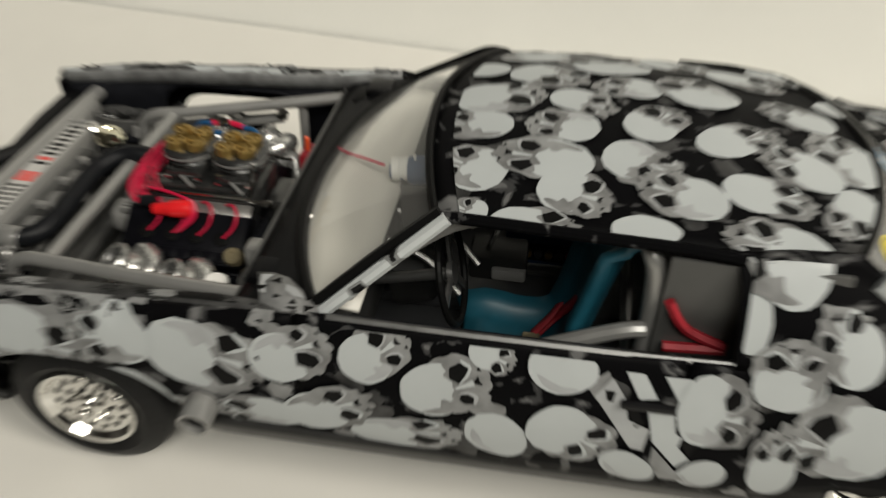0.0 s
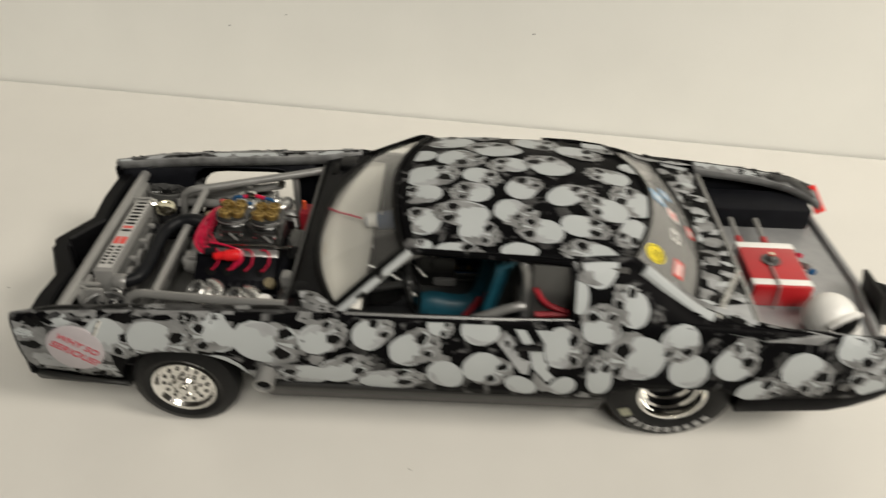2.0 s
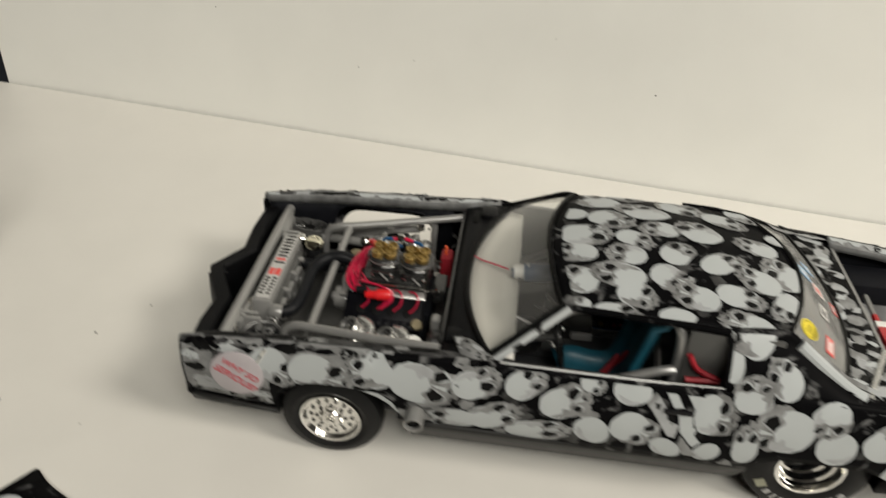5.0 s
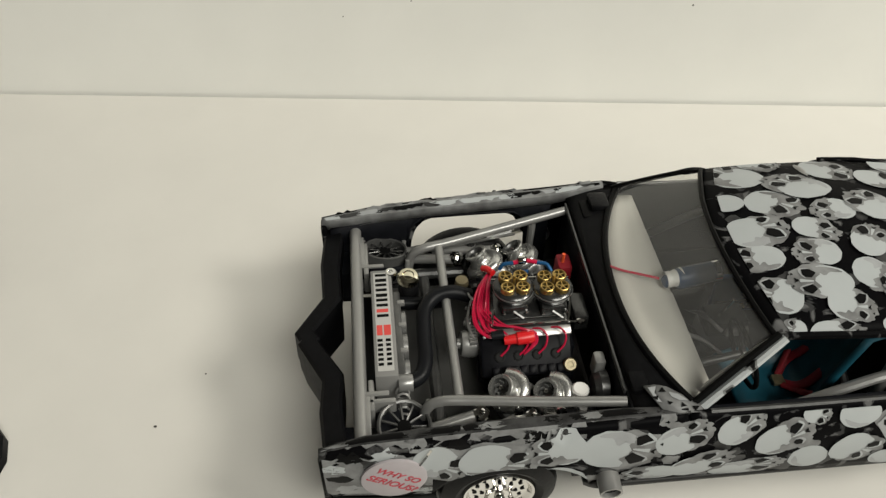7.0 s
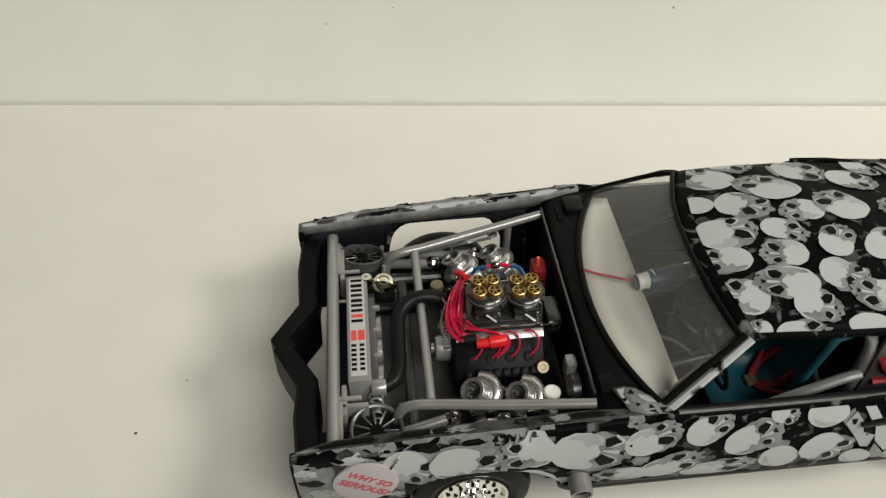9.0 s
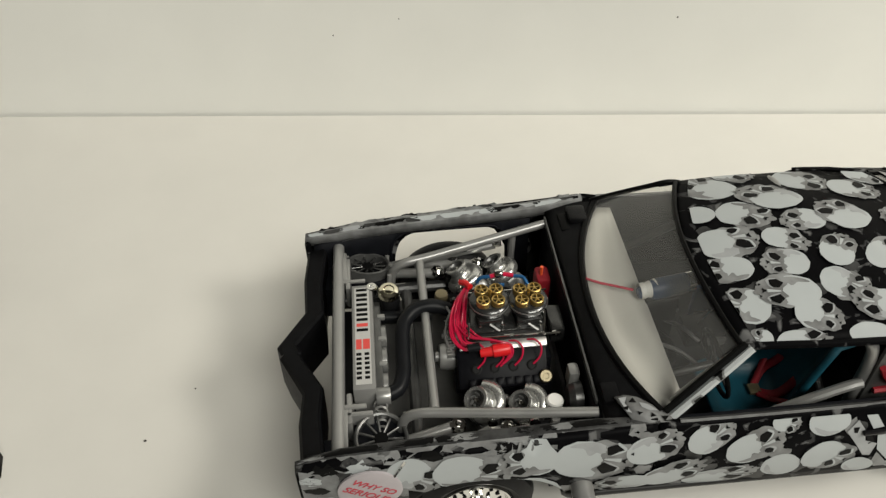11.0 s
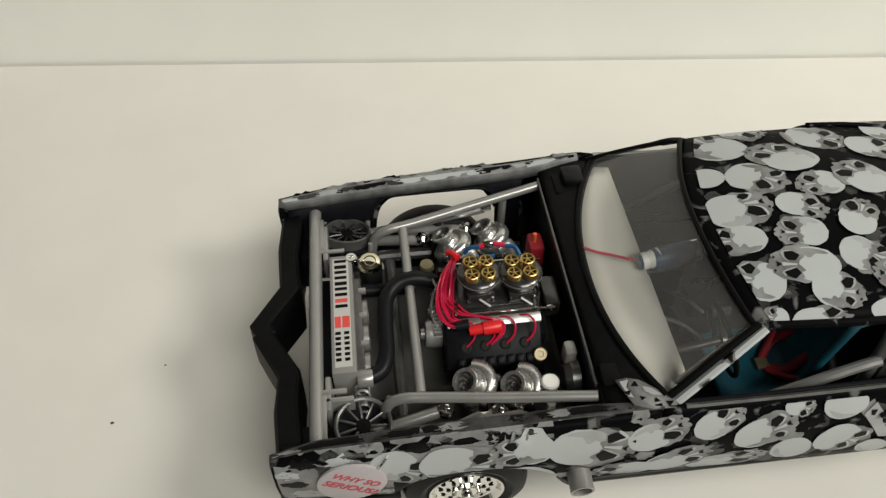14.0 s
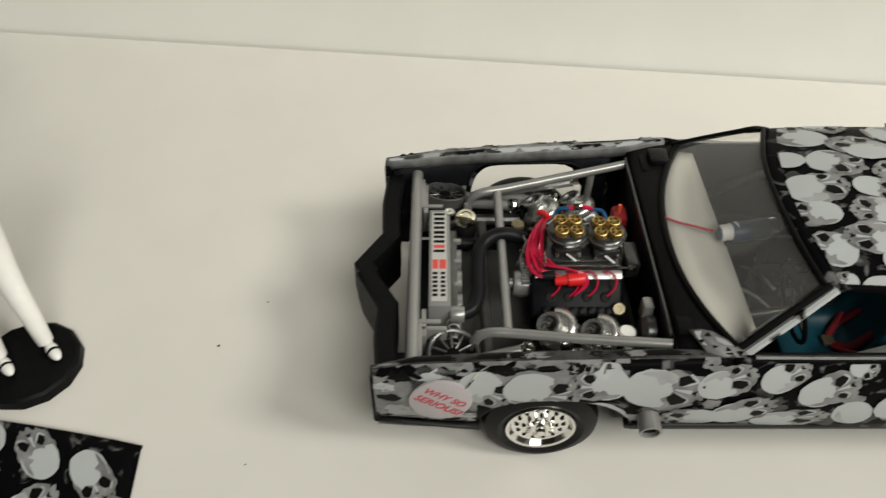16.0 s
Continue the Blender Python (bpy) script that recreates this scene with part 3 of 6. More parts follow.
sticker(-0.82, 0.22, 3.2, 2.9, "oval", (M_YELLOW, M_INK))
sticker(-0.78, 0.62, 3.4, 1.4, "rect", (M_LABELRED, M_WHITE), turn=-0.1)
sticker(0.10, 0.26, 3.0, 2.4, "rect", (M_DECALBLUE, M_WHITE))
sticker(-0.04, 0.52, 2.6, 2.0, "rect", (M_WHITE, M_LABELRED))
sticker(-0.38, 0.50, 2.6, 1.6, "rect", (M_WHITE, M_INK))
sticker(-0.10, 0.88, 2.4, 1.2, "rect", (M_LABELRED, M_WHITE))
sticker(0.32, 0.58, 2.2, 1.8, "rect", (M_DECALBLUE, M_WHITE))

rows = []
for j in range(25):
    y = 34.8 * (j / 12 - 1)
    lx, lz = rear_low(min(31.8, abs(y)))
    rows.append([(lx + (135 - lx) * k / 5, y, lz + (39.4 - 0.6 * (y / 35) ** 2 - lz) * k / 5 + (0.3 if abs(y) < 33 else 0)) for k in range(6)])
thick(part("deck_strip", grid(rows), M_BLACK, car, "black deck strip with grey print"), 0.9)

# trunk: fender tops, inner walls, tray and tail
NEAR_LIP, FAR_LIP = [(135, 3.0), (141, 1.5), (160, 1.5), (166, 2.2), (170.6, 3.4)], [(135, 4.2), (155, 4.6), (163, 6.2), (170.6, 10)]


def quarter_lip(width):
    rows = []
    for x in stations(134.6, 170.6, 3):
        zb, y = curve(BELT_Z, x) + 0.5, curve(BELT_Y, x)
        inner = y - curve(width, x)
        rows.append([(x, -y + 0.9, zb), (x, -(y + inner) / 2, zb + 0.2), (x, -inner, zb - 0.1), (x, -inner + 0.3, zb - 1.8)])
    return rows


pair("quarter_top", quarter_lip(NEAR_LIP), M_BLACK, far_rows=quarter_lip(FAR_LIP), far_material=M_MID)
pair("trunk_wall", [[(x, -curve(BELT_Y, x) + 1.9, curve(BELT_Z, x) - 0.9), (x, -curve(BELT_Y, x) + 2.2, 33), (x, -curve(BELT_Y, x) + 2.4, 27.5)] for x in stations(134.6, 166, 5)], M_INNER, "black trunk wall", 0.6)
outline = [(134.8, -34), (160, -33), (169.4, -26), (172.6, -4), (170.6, 26), (160, 31), (134.8, 31.5)]
part("trunk_tray", plan(outline, 26.6, 28.0), M_TRAY, car, "brushed aluminium trunk tray", smooth=False)
part("tray_rim", tube([(168.6, -31, 28.6), (169.2, -26, 28.6), (170.4, -16, 28.6), (171.7, -6, 28.6), (172.0, -3.6, 28.6), (171.7, 0, 28.6), (170.8, 14, 28.6), (169.8, 27, 28.6)], 1.0, 8, steps=2), M_TRAY, car, "silver tray rim")
part("rear_bulkhead", box(134.2, 135.2, -33, 33, 27, 38.6, 0.2), M_INNER, car)
for s in (1, -1):
    back = 0 if s > 0 else -3.5
    rows = [[(165.5 + back, -s * 35.4, 36.6), (167 + back, -s * 32, 36.2), (168.5 + back, -s * 28, 34)], [(171.2 + back, -s * 34.6, 33.8), (171.2 + back, -s * 31.5, 33.2), (170.6 + back, -s * 27, 31)], [(172 + back, -s * 36, 27), (172.0 + back, -s * 31, 27), (171.6 + back, -s * 25, 27)]]
    thick(part("tail_cap", grid(rows), M_SILVER, car, "silver tail panel end"), 0.8)
    m = at(168.9, -37.2, 32.4, 0, 53) if s > 0 else at(172.2, 31.6, 31.8, 0, 56)
    part("tail_light", box(-5.3, 5.3, -0.5, 0.5, -1.5, 1.5, 0.25, m=m), M_LENS, car, "bright red tail light blade")
part("rear_bumper", plan([(162, -34), (170, -33), (173.2, -16), (174.2, 0), (173.2, 16), (170, 33), (162, 34)], 18.5, 26.2, 0.6), M_FLAT, car, "satin black rear bumper")

part("deck_brace", tube([(135.4, -14, 39.2), (129, -26, 41.2), (124.6, -34.6, 41.6)], 0.8, 8), M_CAST, car, "bright silver brace rod over the deck")
part("trunk_tub", box(135.6, 167.4, 21.0, 31.6, 28.0, 34.6, 0.8), M_INNER, car, "black wheel tub in the trunk")

# nose: black grille frame with a peak
nose = [(-36.4, 34.2), (-37.5, 22), (-37.0, 11.5), (-43.4, 1.2), (-42.2, -1.4), (-42.6, -2.2), (-36.8, -13.5), (-37.3, -22), (-36.2, -34.2)]
bm = bmesh.new()
levels = [(0.4, 13.5), (-0.4, 20), (-0.2, 28.6), (0.5, 29.4), (4.0, 29.9), (4.6, 29.2), (4.4, 20), (4.0, 13.5)]
vs = [[bm.verts.new((x + dx, y * (1 - 0.02 * max(dx, 0)), z + 1.6 * (abs(y) / 34) ** 2 * (z > 25))) for dx, z in levels] for x, y in nose]
for a, b in zip(vs, vs[1:]):
    for i in range(len(levels)):
        j = (i + 1) % len(levels)
        bm.faces.new((a[i], a[j], b[j], b[i]))
bm.faces.new(vs[0][::-1])
bm.faces.new(vs[-1])
part("grille_frame", bm, M_FLAT, car, "matt black pointed grille frame", auto=25)
for s in (1, -1):
    part("bumper_bracket", box(-33.5, -29.5, *((-31.5, -23) if s > 0 else (23, 31.5)), 14, 25, 0.6), M_INNER, car)

# frame tubes in the engine bay
T = M_SILVER
part("front_crossmember", tube([(-28.6, -32.0, 31.2), (-28.6, 32.0, 31.2)], 1.5, 14), T, car, "thick silver painted front tube")
part("bay_tube", tube([(-7.6, -22.8, 32.4), (-7.6, 22.8, 32.4)], 1.1, 12), T, car, "silver painted frame tube")
for s in (1, -1):
    part("bay_rail", tube([(-15.5, -23.2 * s, 23), (-14.6, -23.2 * s, 29.6), (-11.5, -23.3 * s, 32.2), (-5, -24.2 * s, 32.9), (8, -26.6 * s, 34.3), (26.4, -29.8 * s, 36.5)], 1.15, 12), T, car, "silver painted frame rail")
    part("lower_rail", tube([(-28, -25 * s, 18), (-12, -26 * s, 20), (22, -25 * s, 20)], 1.5, 10), M_DULL, car)
    part("shock_tube", tube([(-16, -28.6 * s, 26.0), (13, -29.0 * s, 31.0)], 1.15, 10), T, car, "silver strut tube")
    part("strut", tube([(-12, -30.6 * s, 24), (4.0, -28.0 * s, 31.0)], 0.9, 8), T, car)
    part("strut_bolt", lathe([(0, -0.8), (1.2, -0.8), (1.2, 0.6), (0.5, 0.8), (0, 0.8)], at(13.4, -28.2 * s, 32.2, 60 * s), 8), M_CHROME, car)
    part("strut_bolt", lathe([(0, -0.8), (1.1, -0.8), (1.1, 0.6), (0.5, 0.8), (0, 0.8)], at(4.4, -27.2 * s, 32.2, 60 * s), 8), M_CHROME, car)
part("lower_cross_tube", tube([(-11.5, -22, 22), (-11.5, 22, 22)], 1.4, 10), M_DULL, car)
part("radiator_leg", box(-26.8, -25.6, -24, -16, 25, 31.8, 0.3), T, car, "silver bracket")
part("radiator_leg", box(-26.8, -21.0, -22.2, -21.0, 25, 31.8, 0.3), T, car)
part("radiator_leg", box(-26.8, -25.6, 16, 27, 25, 31.8, 0.3), T, car)

# ---- wheels ----
def tyre_profile(r, rim, w):
    """Half-round tyre; height runs outwards along the axle."""
    return [(rim, -w / 2 + 0.8), (rim + 1.0, -w / 2), (r - 2.6, -w / 2 - 0.1), (r - 0.7, -w / 2 + 1.0), (r, -w / 2 + 2.4), (r, w / 2 - 2.6), (r - 0.6, w / 2 - 1.2), (r - 2.4, w / 2 - 0.1), (rim + 1.6, w / 2 + 0.2), (rim + 0.5, w / 2 - 0.3), (rim, w / 2 - 0.9)]


def wheel(x, y, r, rim, w, front, letters=False):
    s = -1 if y < 0 else 1
    e = at(x, y, r, -90 * s)
    ty = part("tyre", lathe(tyre_profile(r, rim, w), e, 48, closed=True), M_RUBBER, car, "black rubber tyre" + (" with pale lettering" if letters else ""))
    if front:
        prof = [(rim, w / 2 - 1.0), (rim - 0.3, w / 2 - 0.1), (rim - 0.9, w / 2 - 0.3), (rim - 1.6, w / 2 - 1.4), (rim - 2.2, w / 2 - 1.6), (2.6, w / 2 - 0.9), (2.2, w / 2 - 0.2), (0, w / 2)]
        part("rim", lathe(prof, e, 40), M_CHROME, ty, "chrome drilled wheel")
        for ring, count, size in ((5.3, 14, 0.62), (3.7, 8, 0.6)):
            for k in range(count):
                a = 2 * math.pi * k / count
                h = w / 2 - 1.42 + (rim - 2.2 - ring) * 0.19
                m = e @ at(ring * math.cos(a), ring * math.sin(a), h, 0, 0, math.degrees(a)) @ Matrix.Diagonal((size, size * 0.8, 0.2, 1))
                b = bmesh.new()
                bmesh.ops.create_icosphere(b, subdivisions=1, radius=1.0, matrix=m)
                part("rim_hole", b, M_INK, ty)
        for k in range(8):
            a = 2 * math.pi * (k + 0.5) / 8
            part("wheel_nut", lathe([(0, 0.7), (0.34, 0.6), (0.4, -0.4)], e @ at(2.9 * math.cos(a), 2.9 * math.sin(a), w / 2 - 0.7), 6), M_CHROME, ty)
        part("hub_cap", lathe([(0, 1.3), (0.9, 1.2), (1.2, 0.4), (1.3, -0.6)], e @ at(0, 0, w / 2 - 0.1), 16), M_CHROME, ty)
    else:
        prof = [(rim, w / 2 - 1.2), (rim + 0.1, w / 2 - 0.2), (rim - 0.6, w / 2 - 0.1), (rim - 1.0, w / 2 - 1.4), (rim - 1.1, w / 2 - 2.6), (rim - 1.7, w / 2 - 2.9), (rim - 1.8, w / 2 - 5), (rim - 2.4, w / 2 - 5.3), (rim - 2.6, w / 2 - 11)]
        part("rim", lathe(prof, e, 44), M_CHROME, ty, "deep stepped chrome rim")
        part("wheel_disc", lathe([(rim - 2.7, w / 2 - 10.4), (2.4, w / 2 - 9.6), (1.8, w / 2 - 8.4), (0, w / 2 - 8.2)], e, 32), M_INK, ty, "dark wheel centre")
        if letters:
            # one pale shield and nine unreadable letters round the sidewall
            for k, ang in enumerate([-60, -43, -31, -19, -7, 5, 17, 29, 41, 53]):
                a = radians(-90 + ang) if s < 0 else radians(90 - ang)
                m = e @ at((rim + 3.9) * math.cos(a), (rim + 3.9) * math.sin(a), w / 2 + 0.1, 0, 0, math.degrees(a)) @ Matrix.Rotation(0.12, 4, "Y")
                wd, ht = (1.2, 1.4) if k == 0 else (0.95 - 0.1 * (k % 2), 0.72 - 0.3 * (k == 2))
                b = box(-wd, wd, -ht, ht, -0.12, 0.12, 0)
                if k and k % 2:
                    box(-wd * 0.35, wd * 0.35, -ht * 0.5, ht * 0.3, 0.12, 0.2, 0, bm=b)
                bmesh.ops.transform(b, matrix=m, verts=b.verts)
                part("sidewall_letter", b, M_CREAM if k == 0 else M_TYREINK, ty, smooth=False)
    return ty


for y, r in ((-32.4, 13.3), (33.2, 13.9)):
    wheel(0.2, y, r, 8.2, 7.4, True)
    part("front_hub", tube([(0.2, y * 0.2, r), (0.2, y * 0.9, r)], 2.2, 10), M_DULL, car)
for y in (-27.4, 27.4):
    wheel(119.8, y, 15.9, 8.2, 14.5, False, True)
part("rear_axle", tube([(119.2, -26, 15.9), (119.2, 26, 15.9)], 3.0, 12), M_DULL, car, "dull metal rear axle")

# exhaust stacks through the fenders
for s in (1, -1):
    ex = part("exhaust_pipe", lathe([(2.4, -3), (2.4, 4.6), (1.95, 4.6), (1.9, 0.0), (0, 0.0)], at(22.2, -38.0 * s, 22.8, 96 * s, 4), 20), M_SILVER, car, "silver metal exhaust outlet")
    part("exhaust_bore", lathe([(1.93, 3.6), (0, 3.3)], at(22.2, -38.0 * s, 22.8, 96 * s, 4), 16), M_INK, ex)
    for k in range(4):
        part("fender_rivet", lathe([(0, 0.3), (0.35, 0.15), (0.4, -0.3)], at(15 + 2.2 * k, -38.0 * s, 25.4, 90 * s), 8), M_INK, car)
part("sill_badge", box(92.0, 97.0, -0.25, 0.25, -0.7, 0.7, 0.12, m=at(0, -37.9, 17.2, 31)), M_CREAM, car, "small cream badge with unreadable print")
part("quarter_badge", lathe([(0, 0.5), (1.2, 0.4), (1.5, -0.1)], at(156.4, -38.8, 26.4, 90), 14), M_DULL, car)

# oval sign on the fender side, hand-written
sg = part("oval_sign", lathe([(0, 0.35), (0.94, 0.35), (1, 0.2), (1, -0.3)], at(-22.4, -37.5, 27.2, 90, 34, 0) @ Matrix.Diagonal((6.7, 6.9, 1, 1)), 36), M_SIGN, car, "pale oval sign lettered WHY SO SERIOUS? in red")
part("sign_pin", tube([(-17.2, -37.4, 31.5), (-15.8, -37.2, 34.2), (-14.8, -36.8, 35.8)], 0.45, 6), M_CHROME, sg)


def words(text, size, m, material, parent, label, shear=0.0):
    c = bpy.data.curves.new("lettering", "FONT")
    c.body, c.size, c.align_x, c.align_y, c.extrude, c.shear, c.offset = text, size * MM, "CENTER", "CENTER", 0.00004, shear, 0.00003
    tmp = bpy.data.objects.new("tmp", c)
    me = bpy.data.meshes.new_from_object(tmp)
    bpy.data.objects.remove(tmp)
    me.transform(Matrix.LocRotScale(m.translation * MM, m.to_quaternion(), None))
    me.materials.append(material)
    ob = new("lettering", me)
    ob.parent = parent
    return tagged(ob, label)


words("WHY SO", 2.6, at(-21.6, -37.93, 28.6, 90, 34, 0), M_SIGNRED, sg, "red hand lettering WHY SO", 0.2)
words("SERIOUS?", 2.8, at(-23.0, -37.93, 25.8, 90, 34, 0), M_SIGNRED, sg, "red hand lettering SERIOUS?", 0.2)

# ---- engine bay ----
core = part("intercooler", box(-26.0, -20.9, -16.6, 15.4, 20, 33.4, 0.3), M_LABEL, car, "grey intercooler with maker's label")
# label on top: two word-sized blocks of bars, a red mark between
lab = part("maker_label", box(-25.3, -21.7, -15.2, 14.4, 33.4, 33.46, 0), M_LABELLIGHT, core, "pale label with unlettered maker's mark", smooth=False)
for k in range(9):
    y = 13.6 - 1.62 * k
    part("label_bar", box(-24.9, -22.2, y - 0.42 - 0.18 * (k % 3 == 1), y + 0.42, 33.46, 33.5, 0), M_LABELRED if k == 7 else M_INK, lab, smooth=False)
for x0, x1 in ((-25.1, -23.8), (-23.5, -21.9)):
    part("label_mark", box(x0, x1, -5.2, -2.2, 33.46, 33.5, 0), M_LABELRED, lab, smooth=False)
for k in range(6):
    y = -6.6 - 1.35 * k
    part("label_bar", box(-25.1, -23.9, y - 0.42, y + 0.36, 33.46, 33.5, 0), M_INK, lab, smooth=False)
    part("label_bar", box(-23.2, -22.1, y - 0.42, y + 0.36, 33.46, 33.5, 0), M_INK, lab, smooth=False)
part("radiator", box(-20.9, -18.4, -16.4, 10, 14, 31.4, 0.4), M_DULL, car, "dull metal radiator core")
for y in (-12, -4.5, 2.5):
    part("fan_shroud", lathe([(3.2, -0.6), (3.2, 0.8), (2.8, 0.9), (2.4, 0.2), (0, 0.2)], at(-18.2, y, 27.5, 0, 90), 20), M_SILVER, car, "silver fan shroud")
    part("shroud_bolt", box(-19.2, -17.4, y + 3.2, y + 4.4, 30.4, 31.6, 0.2), M_SILVER, car)
for y, tilt in ((26.2, -16), (-25.6, 14)):
    e = at(-20.4 - 0.03 * y, y * 1.03, 28.4, tilt, 6)
    fan = part("cooling_fan", lathe([(5.9, -1.5), (5.9, 0.9), (5.5, 1.1), (5.1, 0.9), (5.1, -1.5)], e, 32, closed=True), M_DULL, car, "grey ring fan")
    part("fan_hub", lathe([(0, 0.4), (1.5, 0.3), (1.7, -0.8)], e, 16), M_INK, fan)
    for k in range(11):
        a = 2 * math.pi * k / 11
        part("fan_blade", box(1.4, 5.2, -0.26, 0.26, -0.2, 0.2, 0.08, m=e @ Matrix.Rotation(a, 4, "Z") @ Matrix.Rotation(0.5, 4, "X")), M_DULL if y < 0 else M_GUN, fan)
    part("fan_box", box(-5.8, 5.8, -5.8, 5.8, -3.2, -1.6, 0.4, m=e), M_INNER, fan)
    for a, b in ((-5.4, -5.4), (5.4, -5.4), (5.4, 5.4), (-5.4, 5.4)):
        part("fan_bolt", lathe([(0, 0.8), (0.6, 0.6), (0.6, -1.5)], e @ at(a, b, -0.2), 8), M_SILVER, fan)
tank = part("header_tank", lathe([(2.4, -9), (2.7, -2), (2.4, -0.8), (2.0, -0.2)], at(-16.0, 13.0, 32.2), 24), M_PLAIN, car, "glossy black header tank")
part("tank_cap", lathe([(2.5, -1.1), (2.75, -0.7), (2.55, -0.2), (2.7, 0.1), (2.3, 0.7), (1.4, 1.0), (1.2, 0.8), (0, 1.05)], at(-16.0, 13.0, 32.8, 8, 6), 18), M_BRASS, tank, "bright brass-tinted pressure cap")
part("filler_cap", lathe([(1.4, -1.8), (1.5, 0), (1.2, 0.4), (0.6, 0.4), (0.5, 0.1), (0, 0.1)], at(-20.2, 14.6, 33.2), 16), M_CHROME, tank)
part("breather_cap", lathe([(1.6, -3), (1.7, -0.6), (1.5, 0.2), (0, 0.4)], at(-3.0, 11.4, 32.2), 18), M_OLDGOLD, car, "bronze breather cap")
part("radiator_hose", tube([(-1.5, 6.0, 32.2), (-6, 6.4, 33.6), (-10.2, 5.6, 33.2), (-13.0, 2.0, 32.4), (-13.6, -5, 31.4), (-13.8, -11, 30.8), (-15.2, -14.8, 30.2), (-18.0, -16.2, 30.0)], 1.75, 14), M_HOSE, car, "thick black rubber hose")
part("lower_hose", tube([(-20, 8.6, 28.6), (-14, 8.4, 28.2), (-6, 8.6, 28)], 1.6, 12), M_HOSE, car, "black rubber hose")
part("hose_clamp", lathe([(1.9, -1.6), (2.0, -1.4), (2.0, 1.4), (1.9, 1.6)], at(-18.6, -16.3, 30.0, 0, 90), 16), M_SILVER, car, "silver hose end")
for k in range(5):
    part("spring_coil", lathe([(1.3, -0.35), (1.65, 0), (1.3, 0.35)], at(-19.4, -18.3 - 1.25 * k, 29.2 - 0.7 * k, 60), 16), M_SILVER, car)

for o in (core, *core.children_recursive):
    o.data.transform(Matrix.Translation((0.8 * MM, 0, 0)))
br = part("fan_bracket", box(-27.6, -22.4, -20.4, -19.2, 31.4, 32.0, 0.15), M_SILVER, car, "folded silver bracket")
part("bracket_leg", box(-27.6, -26.5, -31.0, -20.4, 31.4, 32.0, 0.15), M_SILVER, br)
br = part("fan_bracket", box(-27.6, -21.8, 18.0, 19.0, 31.4, 32.0, 0.15), M_SILVER, car)
part("bracket_leg", box(-27.6, -26.5, 19.0, 29.0, 31.4, 32.0, 0.15), M_SILVER, br)
part("bay_floor", box(-24, 24.6, -23.5, 23.5, 17.0, 18.0, 0.3), M_BAY, car, "grey engine bay floor plate")
eng = part("engine_block", box(-1, 20.5, -8.5, 8.5, 14, 29, 1.2), M_INNER, car, "dark metal engine with red plug wires")
part("engine_front", lathe([(0, 1.6), (2.0, 1.5), (2.2, 0.6), (4.2, 0.4), (4.4, -1.2), (5.2, -1.4), (5.2, -3)], at(-2.2, -1.6, 26.0, 0, -90), 24), M_SILVER, eng, "dull metal front pulley")
part("alternator", lathe([(0, 2.4), (1.2, 2.2), (1.3, 1.4), (2.8, 1.2), (3.1, 0.4), (3.1, -2.4), (2.6, -3)], at(-5.0, -5.6, 29.0, 0, -84), 20), M_SILVER, eng)
for k in range(6):
    part("alternator_fin", box(-4.4, -2.6, -5.85, -5.35, 31.2, 32.4, 0.1, m=at(0, 0.9 * k - 2.2, 0)), M_SILVER, eng)
